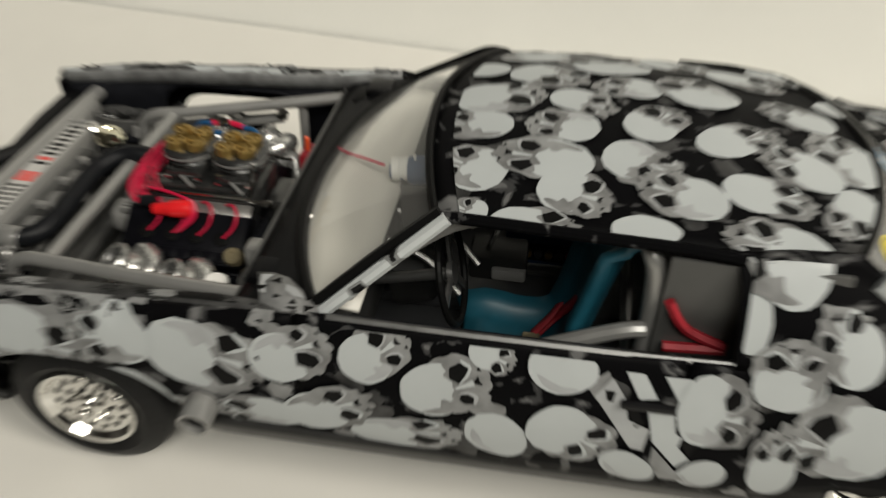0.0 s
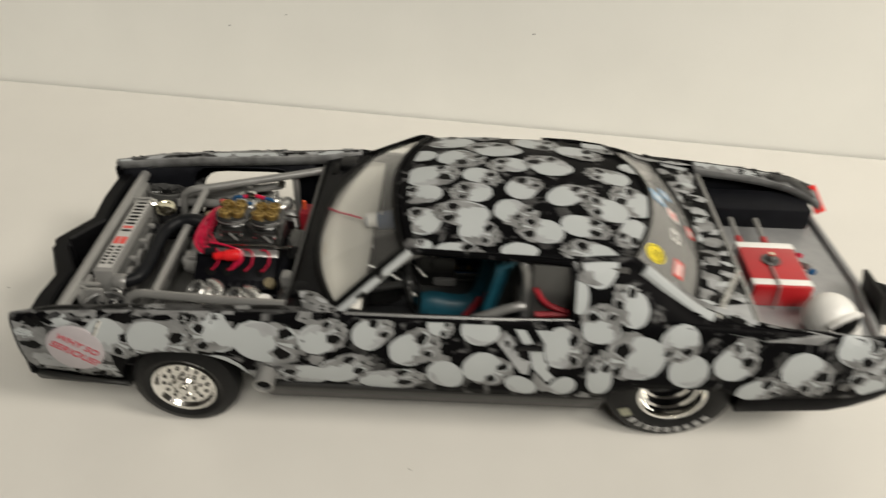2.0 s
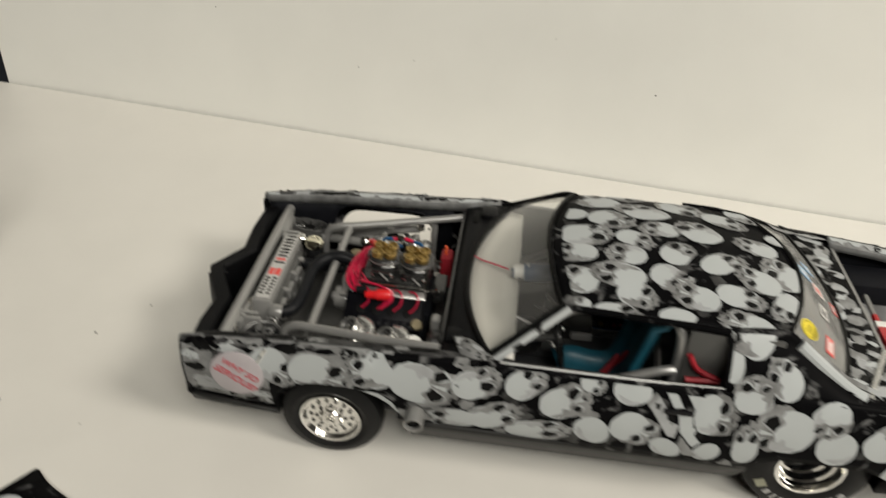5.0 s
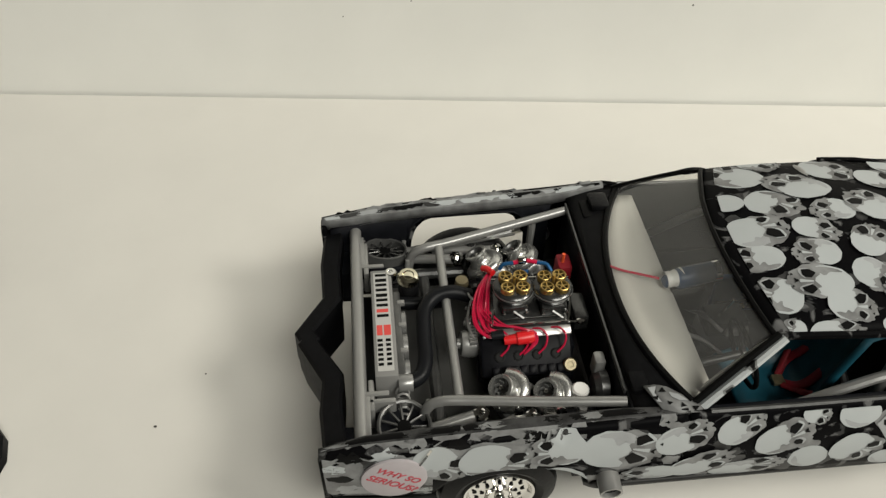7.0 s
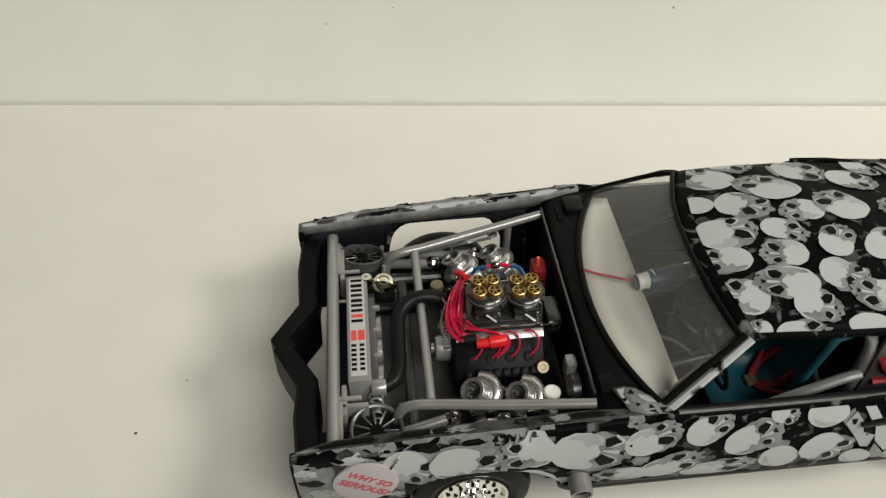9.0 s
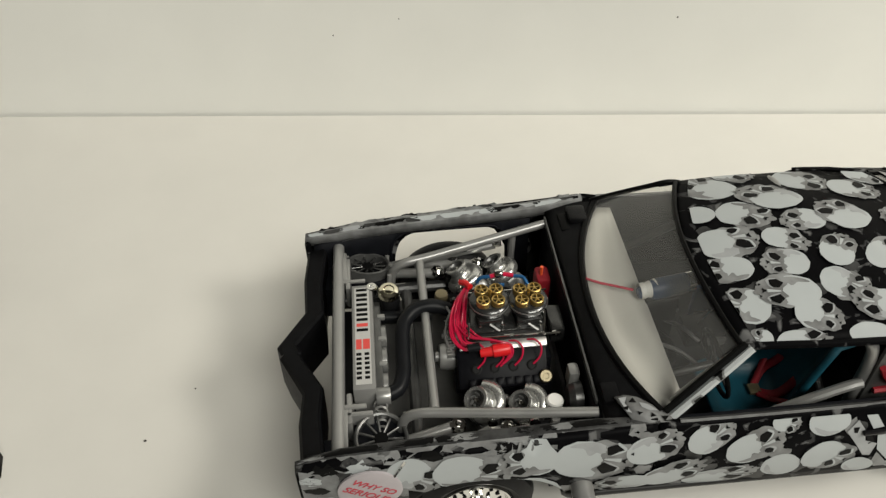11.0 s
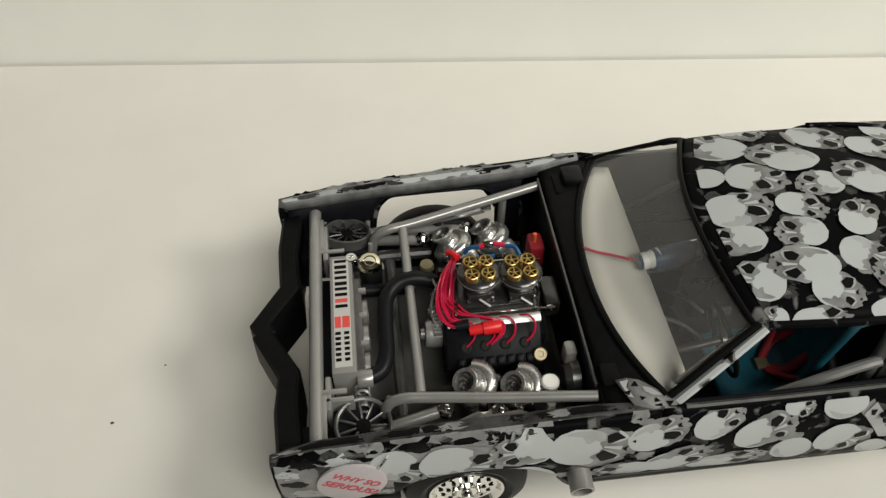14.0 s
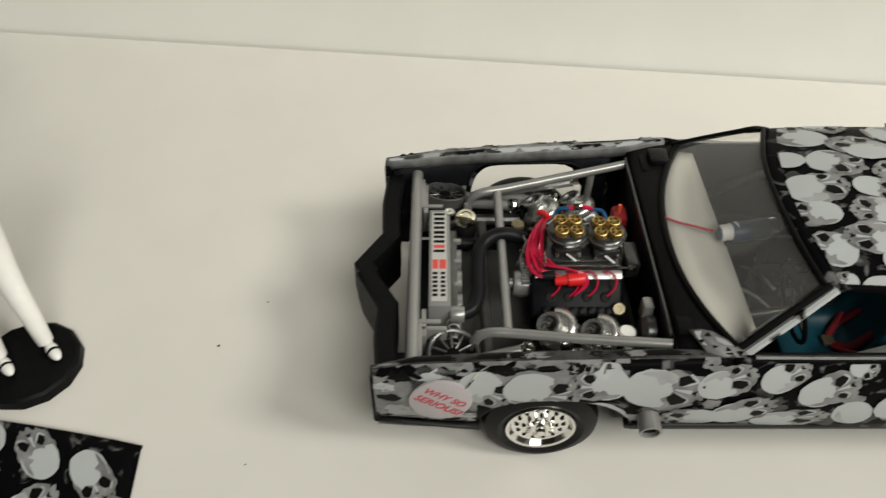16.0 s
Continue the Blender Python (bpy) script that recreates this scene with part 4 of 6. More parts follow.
for s in (1, -1):
    # ribbed black valve cover, leaning outwards
    e = at(8.2, -10.4 * s, 29.9, 36 * s)
    cov = part("valve_cover", box(-10.6, 10.4, -5.0, 5.0, -2.6, 1.6, 0.7, m=e), M_COVER, eng, "black ribbed valve cover")
    part("cover_lip", box(-11.0, 10.8, -5.5, 5.5, -3.4, -2.6, 0.25, m=e), M_COVER, cov)
    for k in range(8):
        part("cover_rib", box(-0.8, 0.8, -0.9, 0.9, -0.4, 0.45, 0.2, m=e @ at(-7.4 + 2.1 * k, -3.6 * s, 1.7)), M_COVER, cov)
    for k in range(4):
        part("plug_well", lathe([(1.25, 0.0), (1.25, 0.35), (0.9, 0.4), (0.85, 0.05), (0, 0.05)], e @ at(-6.2 + 4.3 * k, -0.4 * s, 1.62), 16), M_INK, cov)
    for k in range(5):
        part("cover_bolt", lathe([(0, 0.7), (0.4, 0.6), (0.45, 0)], e @ at(-9.4 + 4.6 * k, 4.3 * s, 1.6), 6), M_SILVER, cov)
    part("cylinder_head", box(-1.5, 19.8, *((-13, -6.5) if s > 0 else (6.5, 13)), 19, 26.4, 0.8), M_INNER, eng)
    if s > 0:
        part("oil_cap", lathe([(1.5, -1), (1.55, 0.6), (1.3, 1.0), (0.7, 1.0), (0.6, 0.8), (0, 0.8)], e @ at(9.4, -3.2, 1.9), 18), M_OLDGOLD, cov, "gold oil filler cap")
    # headers
    for k in range(4):
        part("header_pipe", tube([(1.5 + 4.6 * k, -16.5 * s, 24), (1.5 + 4.6 * k, -20 * s, 24.5), (4 + 3.4 * k, -22.5 * s, 22), (8 + 2.0 * k, -24 * s, 19)], 1.3, 10), M_DULL, eng)
    # two turbochargers a side: bell inlet, growing scroll, centre housing
    for x, y, z, big in ((3.6, 19.6, 28.6, 1.0), (13.2, 21.2, 28.4, 0.96)):
        a = at(x, -y * s, z, 16 * s, -30, 0) @ Matrix.Diagonal((big, big, big, 1))
        tb = part("turbocharger", lathe([(2.05, 4.3), (2.75, 4.4), (2.95, 4.1), (2.6, 3.5), (2.35, 2.6), (2.6, 1.7), (3.3, 1.0), (3.5, 0), (3.0, -1.4), (2.2, -2.2), (2.0, -4.6), (2.7, -5.0), (2.9, -6.8), (0, -7.0)], a, 28), M_CAST, eng, "silver cast turbocharger")
        turns = [radians(150 + 14 * k) for k in range(22)]
        part("turbo_scroll", tube([a @ Vector((3.5 * math.cos(t), 3.5 * math.sin(t), -0.3)) for t in turns] + [a @ Vector((3.5 * math.cos(turns[-1]) + 2.6, 3.5 * math.sin(turns[-1]) - 3.0, -0.8))], 1.1, 12, steps=1, r1=2.15), M_CAST, tb)
        part("turbo_mouth", lathe([(2.3, 4.3), (2.0, 3.9), (1.9, 2.6), (0, 2.4)], a, 24), M_DULL, tb)
        part("turbo_nut", lathe([(0, 4.0), (0.5, 3.8), (0.6, 2.4)], a, 8), M_CHROME, tb)
        for k in range(8):
            part("turbo_blade", box(0.4, 1.85, -0.1, 0.1, 2.5, 3.4, 0, m=a @ Matrix.Rotation(k * math.pi / 4, 4, "Z") @ Matrix.Rotation(0.4, 4, "X")), M_SILVER, tb)
        part("turbo_outlet", tube([(x + 2.0, (-y + 2.0) * s, z - 2.0), (x + 4.6, (-y + 1.2) * s, z - 1.2), (x + 5.8, (-y + 3.4) * s, z - 4.4)], 1.4, 12), M_SILVER, tb)

plen = part("intake_plenum", box(0.6, 18.6, -6.6, 7.2, 28, 35.2, 0.8), M_GUN, eng, "smoked metal intake plenum")
part("intake_top", box(1.6, 17.6, -5.2, 6.2, 35.2, 36.4, 0.4), M_GUN, plen)
for y in (-6.4, 7.6):
    part("fuel_rail", tube([(1.0, y + 2, 39.0), (0.8, y, 36.4), (2.2, y, 35.8), (17.0, y, 35.8), (18.4, y, 35.4), (21.4, y, 35.2)], 0.28, 8), M_CHROME, plen, "thin chrome fuel rail")
part("rail_fitting", lathe([(0.6, -1), (0.7, -0.4), (0.7, 0.6), (0.4, 1.0), (0, 1.0)], at(21.2, -6.4, 35.2, 0, 90), 8), M_CHROME, plen)
part("plenum_post", tube([(18.2, -6.2, 35.4), (18.6, -4.6, 38.2), (18.4, -3.4, 40.6), (17.8, -2.4, 40.9)], 0.33, 6), M_CHROME, plen)
part("cover_plate", box(0.8, 18.8, -1.1, 1.1, -0.3, 0.3, 0.2, m=at(0, -7.4, 33.9, 30)), M_STRIP, plen, "bright strip beside the plenum")
for x, y in ((6.3, 0.4), (15.2, -0.2)):
    cb = part("carburettor", lathe([(3.2, -4.6), (3.4, -3.4), (4.2, -3.0), (4.4, -2.4), (4.0, -2.0), (4.5, -1.6), (4.6, -0.8), (4.2, -0.4), (3.4, -0.2), (0, -0.2)], at(x, y, 41.8), 28), M_GUN, eng, "round metal carburettor with gold stacks")
    part("carburettor_base", box(x - 3.0, x + 3.0, y - 4.4, y - 1.2, 36.2, 38.6, 0.4), M_GUN, cb)
    part("throttle_arm", tube([(x - 0.4, y - 4.4, 37.4), (x + 1.8, y - 5.8, 36.4)], 0.3, 6), M_SILVER, cb)
    for dx in (-2.6, 2.6):
        part("base_bolt", lathe([(0, 0.5), (0.4, 0.45), (0.4, -0.6)], at(x + dx, y - 4.5, 37.2, 90), 6), M_CHROME, cb)
    part("bowl_band", lathe([(4.66, -1.5), (4.72, -1.4), (4.72, -1.1), (4.66, -1.0)], at(x, y, 41.8), 28), M_SILVER, cb)
    part("centre_stud", tube([(x, y, 41.4), (x, y, 44.6)], 0.4, 8), M_GOLD, cb)
    for dx, dy in ((-1.7, 1.75), (1.75, 1.75), (-1.7, -1.75), (1.75, -1.75)):
        e = at(x + dx, y + dy, 42.6)
        st = part("stack_wheel", lathe([(1.62, -1.0), (1.62, 0.25), (1.45, 0.38), (1.22, 0.3), (1.18, -1.0)], e, 24, closed=True), M_GOLD, cb, "gold spoked stack ring")
        part("stack_bore", lathe([(1.2, -0.5), (0, -0.5)], e, 16), M_INNER, st)
        part("stack_hub", lathe([(0, 0.3), (0.34, 0.25), (0.36, -0.3)], e, 8), M_GOLD, st)
        for k in range(5):
            part("stack_spoke", box(0.2, 1.3, -0.12, 0.12, -0.1, 0.2, 0, m=e @ Matrix.Rotation(2 * math.pi * k / 5 + 0.3, 4, "Z")), M_GOLD, st)
part("distributor", lathe([(0, -3.6), (1.0, -3.4), (1.2, -0.6), (1.5, -0.4), (1.55, 2.6), (1.3, 3.4), (0.9, 3.5), (0, 3.5)], at(6.4, -9.6, 34.6, -14, 82, -14), 20), M_RED, eng, "bright red ignition coil")
part("coil_neck", lathe([(1.05, -1.6), (1.1, 1.2), (0, 1.3)], at(1.9, -8.5, 34.9, -14, 82, -14), 14), M_HOSE, eng)
# plug wires: a bundle in front of the carburettors and arcs to the wells
rng = random.Random(4)
for k in range(10):
    j, i = rng.uniform(-1, 1), rng.uniform(-1, 1)
    part("plug_wire", tube([(3.0 + 0.3 * j, -8.4 + 0.12 * k, 34.6), (-0.2 + 0.7 * j, -8.6 + 0.5 * k * 0.5, 34.8 + 0.4 * i), (-3.2 + 0.36 * k, -4.6 + 0.9 * i, 35.8 + 0.6 * j), (-2.8 + 0.4 * k, 0.2 + 0.8 * j, 37.4 + 0.6 * i), (-1.0 + 0.28 * k, 4.0 + 0.5 * j, 38.6 + 0.4 * i), (1.4 + 0.1 * k, 7.6 + 0.3 * j, 38.0)], 0.24, 6), M_WIRE, eng, "thin red plug wire")
for k in range(4):
    x = 2.0 + 4.3 * k
    part("plug_wire", tube([(x - 0.6 if k else 3.0, -6.9, 34.4), (x + 1.0, -7.8, 35.2), (x + 2.2, -9.4, 34.6), (x + 1.8, -10.8, 32.8), (x + 0.2, -11.6, 31.2)], 0.24, 6), M_WIRE, eng, "thin red plug wire")
for k in range(3):
    part("plug_wire", tube([(-1.6 + 0.5 * k, -3.0 + k, 36.6), (1.0 + k, -6.6, 36.4), (5.5 + k, -8.0 - 0.4 * k, 36.8), (9.0 + 0.5 * k, -9.4, 36.0), (9.4 + 0.4 * k, -10.8, 34.0), (7.4, -11.8, 31.6)], 0.24, 6), M_WIRE, eng)
# small lines, nuts and brackets round the front of the engine
for k, (x, y, z, r) in enumerate(((-4.6, -1.6, 31.6, 1.5), (-3.6, 3.4, 31.0, 1.2), (-4.4, -6.0, 27.2, 1.9), (-2.6, 0.6, 33.6, 0.9))):
    part("idler_pulley", lathe([(0, 0.6), (r * 0.4, 0.5), (r * 0.45, 0.1), (r, 0), (r * 0.9, -0.5), (r, -1.0), (r * 0.8, -1.3)], at(x, y, z, 0, -86), 18), M_CAST if k % 2 else M_SILVER, eng, "small metal pulley")
for pts in (((-3.0, -7.4, 31.6), (-4.4, -3.6, 33.4), (-3.6, 1.0, 33.8), (-2.2, 5.6, 32.4)), ((-1.0, 8.4, 31.6), (-3.2, 6.2, 33.6), (-2.6, 2.0, 35.2))):
    part("small_line", tube(pts, 0.3, 6), M_SILVER, eng, "thin metal line")
for k in range(7):
    part("front_bolt", lathe([(0, 0.6), (0.45, 0.5), (0.5, -0.3)], at(-2.6 - 0.3 * (k % 2), -7.6 + 2.3 * k, 28.6 + 1.2 * (k % 3), 0, -80), 6), M_CHROME, eng)
part("red_boot", tube([(0.6, 9.6, 38.0), (1.6, 8.6, 38.6), (2.6, 6.8, 39.0)], 0.8, 8), M_RED, eng, "red rubber boot")
for pts in (((4.2, 7.4, 39.6), (5.2, 7.6, 41.0), (7.4, 7.6, 41.2)), ((8.0, 4.6, 41.2), (10.4, 4.6, 41.2)), ((13.0, 7.4, 41.0), (15.2, 7.0, 40.8), (16.2, 5.4, 39.8))):
    part("blue_fitting", tube(pts, 0.46, 8), M_BLUE, eng, "blue anodised hose fitting")
part("fuel_hose", tube([(7.4, 7.6, 41.2), (10, 8.0, 41.4), (13.0, 7.6, 41.0)], 0.55, 8), M_WIRE, eng)
part("regulator", lathe([(0.9, -1), (1.1, -0.6), (1.1, 0.6), (0.7, 1.0), (0, 1.0)], at(9.6, 8.0, 41.6, 0, 90), 12), M_CHROME, eng)
# the engine sits a little back in the bay
for o in (eng, *eng.children_recursive):
    if o.name.split(".")[0] not in ("turbocharger", "turbo_mouth", "turbo_scroll", "turbo_nut", "turbo_blade", "turbo_outlet", "header_pipe"):
        o.data.transform(Matrix.Translation((1.0 * MM, -0.2 * MM, 0)))
part("red_canister", box(21.4, 25.0, 12.4, 17.8, 22, 33.0, 0.8), M_BELT, car, "dark red canister on the firewall")
part("orange_rod", tube([(22.6, 14.4, 25), (22.8, 14.8, 35.6)], 0.45, 8), M_ORANGE, car)
part("coil_pack", box(21.4, 24.8, -5, 3, 30, 34.5, 0.5), M_GUN, car)
ms = part("brake_reservoir", lathe([(2.2, -6), (2.3, -2.6), (1.9, -2.2), (1.9, -0.6), (1.6, 0), (0, 0.1)], at(19.0, -22.4, 31.0), 20), M_GUN, car, "brake fluid reservoir")
part("reservoir_cap", lathe([(1.9, -1.2), (1.95, 0.2), (1.6, 0.6), (0, 0.7)], at(19.0, -22.4, 31.2), 14), M_WHITE, ms, "pale reservoir cap")
part("brake_booster", lathe([(0, 2), (2.6, 1.6), (3.8, 0.4), (3.8, -1.4)], at(24.0, -20.6, 29.4, 0, -90), 20), M_DULL, car)
part("booster_block", box(22.6, 25.2, -19, -15.4, 30, 35.6, 0.8), M_SILVER, car)
part("wiper_motor", box(14, 21, -31, -26.5, 25, 31, 0.8), M_INNER, car)
for s in (1, -1):
    for x0, y0, x1, y1 in ((-3.6, 24.0, -18.0, 26.8), (7.4, 26.0, -8.5, 29.4)):
        lk = part("suspension_link", tube([(x0, -y0 * s, 27), (x1, -y1 * s, 25.6)], 1.35, 12), T, car, "silver suspension link with chrome joint")
        part("link_joint", lathe([(1.5, -1.0), (1.9, -0.5), (1.9, 0.5), (1.5, 1.0), (0.7, 1.0), (0.6, 0.6), (0, 0.6)], at(x0 + 0.8, -y0 * s, 27.4, 10 * s, 14), 16), M_CHROME, lk)
        part("joint_bolt", lathe([(0, 1.8), (0.6, 1.6), (0.7, 0.4)], at(x0 + 0.8, -y0 * s, 27.4, 10 * s, 14), 6), M_CHROME, lk)
    part("shock_absorber", lathe([(0, 4), (1.6, 3.8), (1.7, -5), (0.8, -5.4), (0.8, -9)], at(1.2, -27.6 * s, 24.6, 22 * s, 10), 14), M_GUN, car)
    part("bay_strut_tube", tube([(17.4, -29.0 * s, 14), (17.6, -29.0 * s, 34.6)], 1.0, 8), T, car)

# ---- interior ----
part("cabin_floor", box(24, 100, -33, 33, 14, 15.4, 0.3), M_CABIN, car, "grey cabin floor")
part("transmission_tunnel", box(26, 98, -6, 4, 15.4, 18.6, 1.5), M_CABIN, car)
for s in (1, -1):
    part("door_panel", box(40, 91, *((-35.2, -34.2) if s > 0 else (34.2, 35.2)), 15, 39.6, 0.3), M_INNER, car, "dark inner door panel")
    # roll cage
    part("cage_hoop", tube([(82.6, -29.0 * s, 15.4), (82.4, -29.4 * s, 36), (82.0, -29.2 * s, 47.5), (80.8, -27.6 * s, 51.2), (80.4, -20 * s, 53.2), (80.2, 0, 54.0)], 1.25, 12), T, car, "silver roll cage hoop")
    part("cage_door_bar", tube([(82, -30.6 * s, 39.9), (77, -30.8 * s, 38.4), (60, -31.0 * s, 30), (46, -31 * s, 22)], 1.15, 10), T, car, "silver door bar")
    if s > 0:
        part("cage_front_bar", tube([(80.6, -27.0 * s, 51.6), (66, -27.0 * s, 51.6), (56, -26.8 * s, 50.4), (44, -29.6 * s, 41.0), (40, -30 * s, 34)], 0.9, 8), T, car)
    part("cage_rear_bar", tube([(82.4, -26 * s, 49.4), (104, -25.6 * s, 46.0), (134.6, -27.6 * s, 35.6)], 1.0, 8), T, car)
    part("rail_post", tube([(135.4, -33.0 * s, 38.2), (135.4, 0, 38.6)], 1.05, 10), T, car, "silver cross tube at the trunk")
part("cage_diagonal", tube([(80.6, 24, 51.5), (82.0, -24, 24)], 0.9, 8), T, car)
part("dash_panel", box(39, 43.5, -33, 33, 26, 37.6, 0.8), M_GREY, car, "grey dash panel")
SEAT = [(57.6, 20.4), (60, 21.8), (65, 21.0), (70, 21.4), (73.6, 24.0), (75.4, 29.5), (76.6, 36.0), (78.2, 43.0), (79.6, 48.6), (80.4, 49.6)]


def seat_rows(y0, y1, n=11):
    """A bucket shell: the line of the seat swept across, its edges curled up."""
    rows = []
    line = spline([(x, 0, z) for x, z in SEAT], 3)
    for i, p in enumerate(line):
        q, r = line[max(i - 1, 0)], line[min(i + 1, len(line) - 1)]
        d = (r - q).normalized()
        out = Vector((-d.z, 0, d.x))
        row = []
        for k in range(n):
            t = 2 * k / (n - 1) - 1
            curl = 4.6 * max(0.0, abs(t) - 0.55) ** 1.3 * (1.0 if i < len(line) - 4 else 0.35)
            row.append(p + out * curl * 2.0 + Vector((0, (y0 + y1) / 2 + t * (y1 - y0) / 2, 0)))
        rows.append(row)
    return rows


def ribbon(points, width, bm=None):
    """A flat strap along a line, broad across the car."""
    bm = bm or bmesh.new()
    return grid([[p + Vector((0, -width / 2, 0)), p + Vector((0, width / 2, 0))] for p in spline(points, 5)], bm)


seat = thick(part("driver_seat", grid(seat_rows(-28.0, -9.5)), M_TEAL, car, "teal bucket seat with red harness"), 1.5)
for y in (-22.4, -15.0):
    thick(part("harness_strap", ribbon([(79.4, y, 50.2), (77.2, y, 43.4), (75.6, y, 36), (74.2, y + 0.3, 29.6), (71.4, y + 1.0, 24.4), (67.6, -18.6, 23.0)], 2.3), M_BELT, seat, "red harness strap"), 0.4)
for y, e in ((-26.4, -19.6), (-11.0, -17.6)):
    thick(part("lap_strap", ribbon([(73.2, y, 27.4), (70.6, (y + e) / 2, 24.6), (67.8, e, 23.2)], 2.0), M_BELT, seat), 0.4)
part("harness_buckle", box(66.4, 69.2, -20.0, -17.2, 22.8, 23.9, 0.3), M_OLDGOLD, seat)
for pts in (((83.8, -31.7, 46), (86.6, -31.7, 41.8), (92.0, -31.8, 39.4)), ((84.4, -31.8, 38.4), (92.0, -31.8, 39.0))):
    part("window_net_strap", tube(pts, 0.7, 6), M_BELT, car, "red strap behind the hoop")
part("rear_panel", box(82.9, 104, -31.2, -30.2, 24, 52.2, 0.3), M_PANE, car, "grey panel behind the seat")
part("rear_panel", box(84.5, 104, 25.4, 26.2, 24, 48.5, 0.3), M_PANE, car)
part("rear_firewall", box(98, 99, -32, 32, 15, 40, 0.3), M_GREY, car)
st = part("steering_wheel", bmesh.new(), M_INK, car, "black steering wheel")
b = bmesh.new()
e = at(55.2, -19.8, 36.4, 0, 76)
lathe([(7.6 + 0.55 * math.cos(a), 0.55 * math.sin(a)) for a in [2 * math.pi * k / 8 for k in range(8)]], e, 36, bm=b, closed=True)
b.to_mesh(st.data)
b.free()
for v in st.data.vertices:
    v.co *= MM
for k in range(3):
    part("steering_spoke", box(1.2, 7.4, -0.7, 0.7, -0.25, 0.25, 0.1, m=e @ Matrix.Rotation(2 * math.pi * k / 3 + 0.6, 4, "Z")), M_DULL, st, "dull metal spoke")
part("steering_hub", lathe([(0, 0.5), (1.8, 0.4), (1.9, -0.4), (0.9, -0.8), (0.9, -12)], e, 16), M_DULL, st)
can = part("nitrous_bottle", lathe([(0, 5.8), (1.5, 5.7), (2.5, 5.0), (2.5, -3.2), (2.2, -4.0), (1.6, -4.2), (1.5, -6.6), (1.2, -7.0), (0, -7.0)], at(49.0, -0.4, 41.2, 0, 86, 7), 20), M_NAVY, car, "dark blue bottle with silver neck")
part("bottle_neck", lathe([(1.9, -2.0), (2.0, -0.8), (1.8, -0.6), (2.1, 0.6), (1.9, 0.8), (2.3, 2.0), (1.6, 2.4), (0, 2.4)], at(44.4, -0.8, 41.2, 0, 86, 7), 16), M_WHITE, can, "pale ribbed neck")
part("bottle_end", lathe([(2.55, -1), (2.6, 0.8), (0, 1)], at(54.6, 0.3, 41.5, 0, 86, 7), 16), M_CHROME, can)
part("bottle_stand", box(44, 52, -3.0, 1.4, 22, 39.4, 0.5), M_GREY, can)
part("shifter", tube([(58, -1, 23), (60, -1.4, 30), (61, -1.6, 33)], 0.5, 8), M_CHROME, car)
part("shifter_box", box(56, 66, -4, 3, 22, 27, 0.8), M_GREY, car, "dark shifter box")
part("gearbox_cover", lathe([(5.5, -4), (5, 2), (3, 4), (0, 4.4)], at(48, -6, 24, 0, 80), 18), M_GREY, car)
for y, x in ((-10, 50), (-2, 52), (8, 50)):
    part("column_link", tube([(42, y, 34), (x, y - 1, 31), (x + 6, y - 4, 27)], 0.5, 6), M_SILVER, car)
sw = part("switch_panel", box(61.5, 77.5, 7.6, 9.4, 17.4, 30.5, 0.5), M_NAVY, car, "dark blue switch panel")
part("switch_strip", box(62.4, 76.6, 7.2, 7.6, 18.6, 22.2, 0.1), M_INK, sw)
for k in range(7):
    part("switch", lathe([(0, 0.8), (0.75, 0.6), (0.8, -0.2)], at(64.0 + 1.9 * k, 7.1, 20.4, 90), 10), M_GOLD if k in (0, 1, 3) else M_CELL if k > 4 else M_DULL, sw)
part("panel_ledge", box(61.0, 78, 5.2, 7.6, 16.6, 17.3, 0.2), M_PANE, sw, "grey ledge")
part("passenger_box", box(60, 66, -5, 1, 23, 25.4, 0.6), M_LABEL, car, "grey box on the tunnel")

# ---- trunk ----
cell = part("fuel_cell", box(141, 155.8, -13.6, 5.4, 28.0, 34.5, 0.6), M_CELL, car, "red fuel cell with white straps")
for y in (4.0, -11.4):
    part("cell_strap", box(140.85, 155.95, y - 1.3, y + 1.1, 28.2, 34.66, 0.3), M_WHITE, cell, "white strap")
part("cell_cap", lathe([(2.4, -0.4), (2.5, 0.3), (1.4, 0.4), (1.2, 1.2), (0.9, 1.5), (0, 1.5)], at(148, -2.8, 34.6), 20), M_DULL, cell, "dark filler plate with brass cap")
part("cap_knob", lathe([(0.7, 0), (0.7, 0.8), (0, 0.9)], at(147.8, -2.6, 36.0), 10), M_BRASS, cell)
part("cell_vent", tube([(147.2, -4.6, 35.0), (147.0, -9, 35.1), (147.0, -13.4, 35.0), (147.0, -14.3, 32.0), (146.8, -14.6, 28.4)], 0.3, 6), M_SILVER, cell, "thin vent line")
for x in (143.8, 150.8):
    part("fuel_line", tube([(x, 5.4, 31.4), (x, 11, 31.6)], 0.9, 8), M_CELL, cell, "red hose end")
    part("fuel_pipe", tube([(x, 10.6, 31.6), (x - 0.2, 19, 32.4)], 0.75, 8), M_SILVER, cell)
part("fuel_pump", lathe([(0.8, -2.4), (0.85, 2.4), (0.5, 2.8), (0, 2.8)], at(159.4, 1.2, 30.2, 60, 20), 12), M_SILVER, car, "small silver pump with blue end")
part("pump_end", lathe([(0.85, -0.7), (0.9, 0.7), (0, 0.8)], at(160.4, -1.4, 30.4, 60, 20), 12), M_BLUE, car)
part("pump_boot", lathe([(0.6, -0.8), (0.65, 0.8), (0, 0.9)], at(158.4, 4.0, 31.6, 60, 20), 10), M_WIRE, car)
b = bmesh.new()
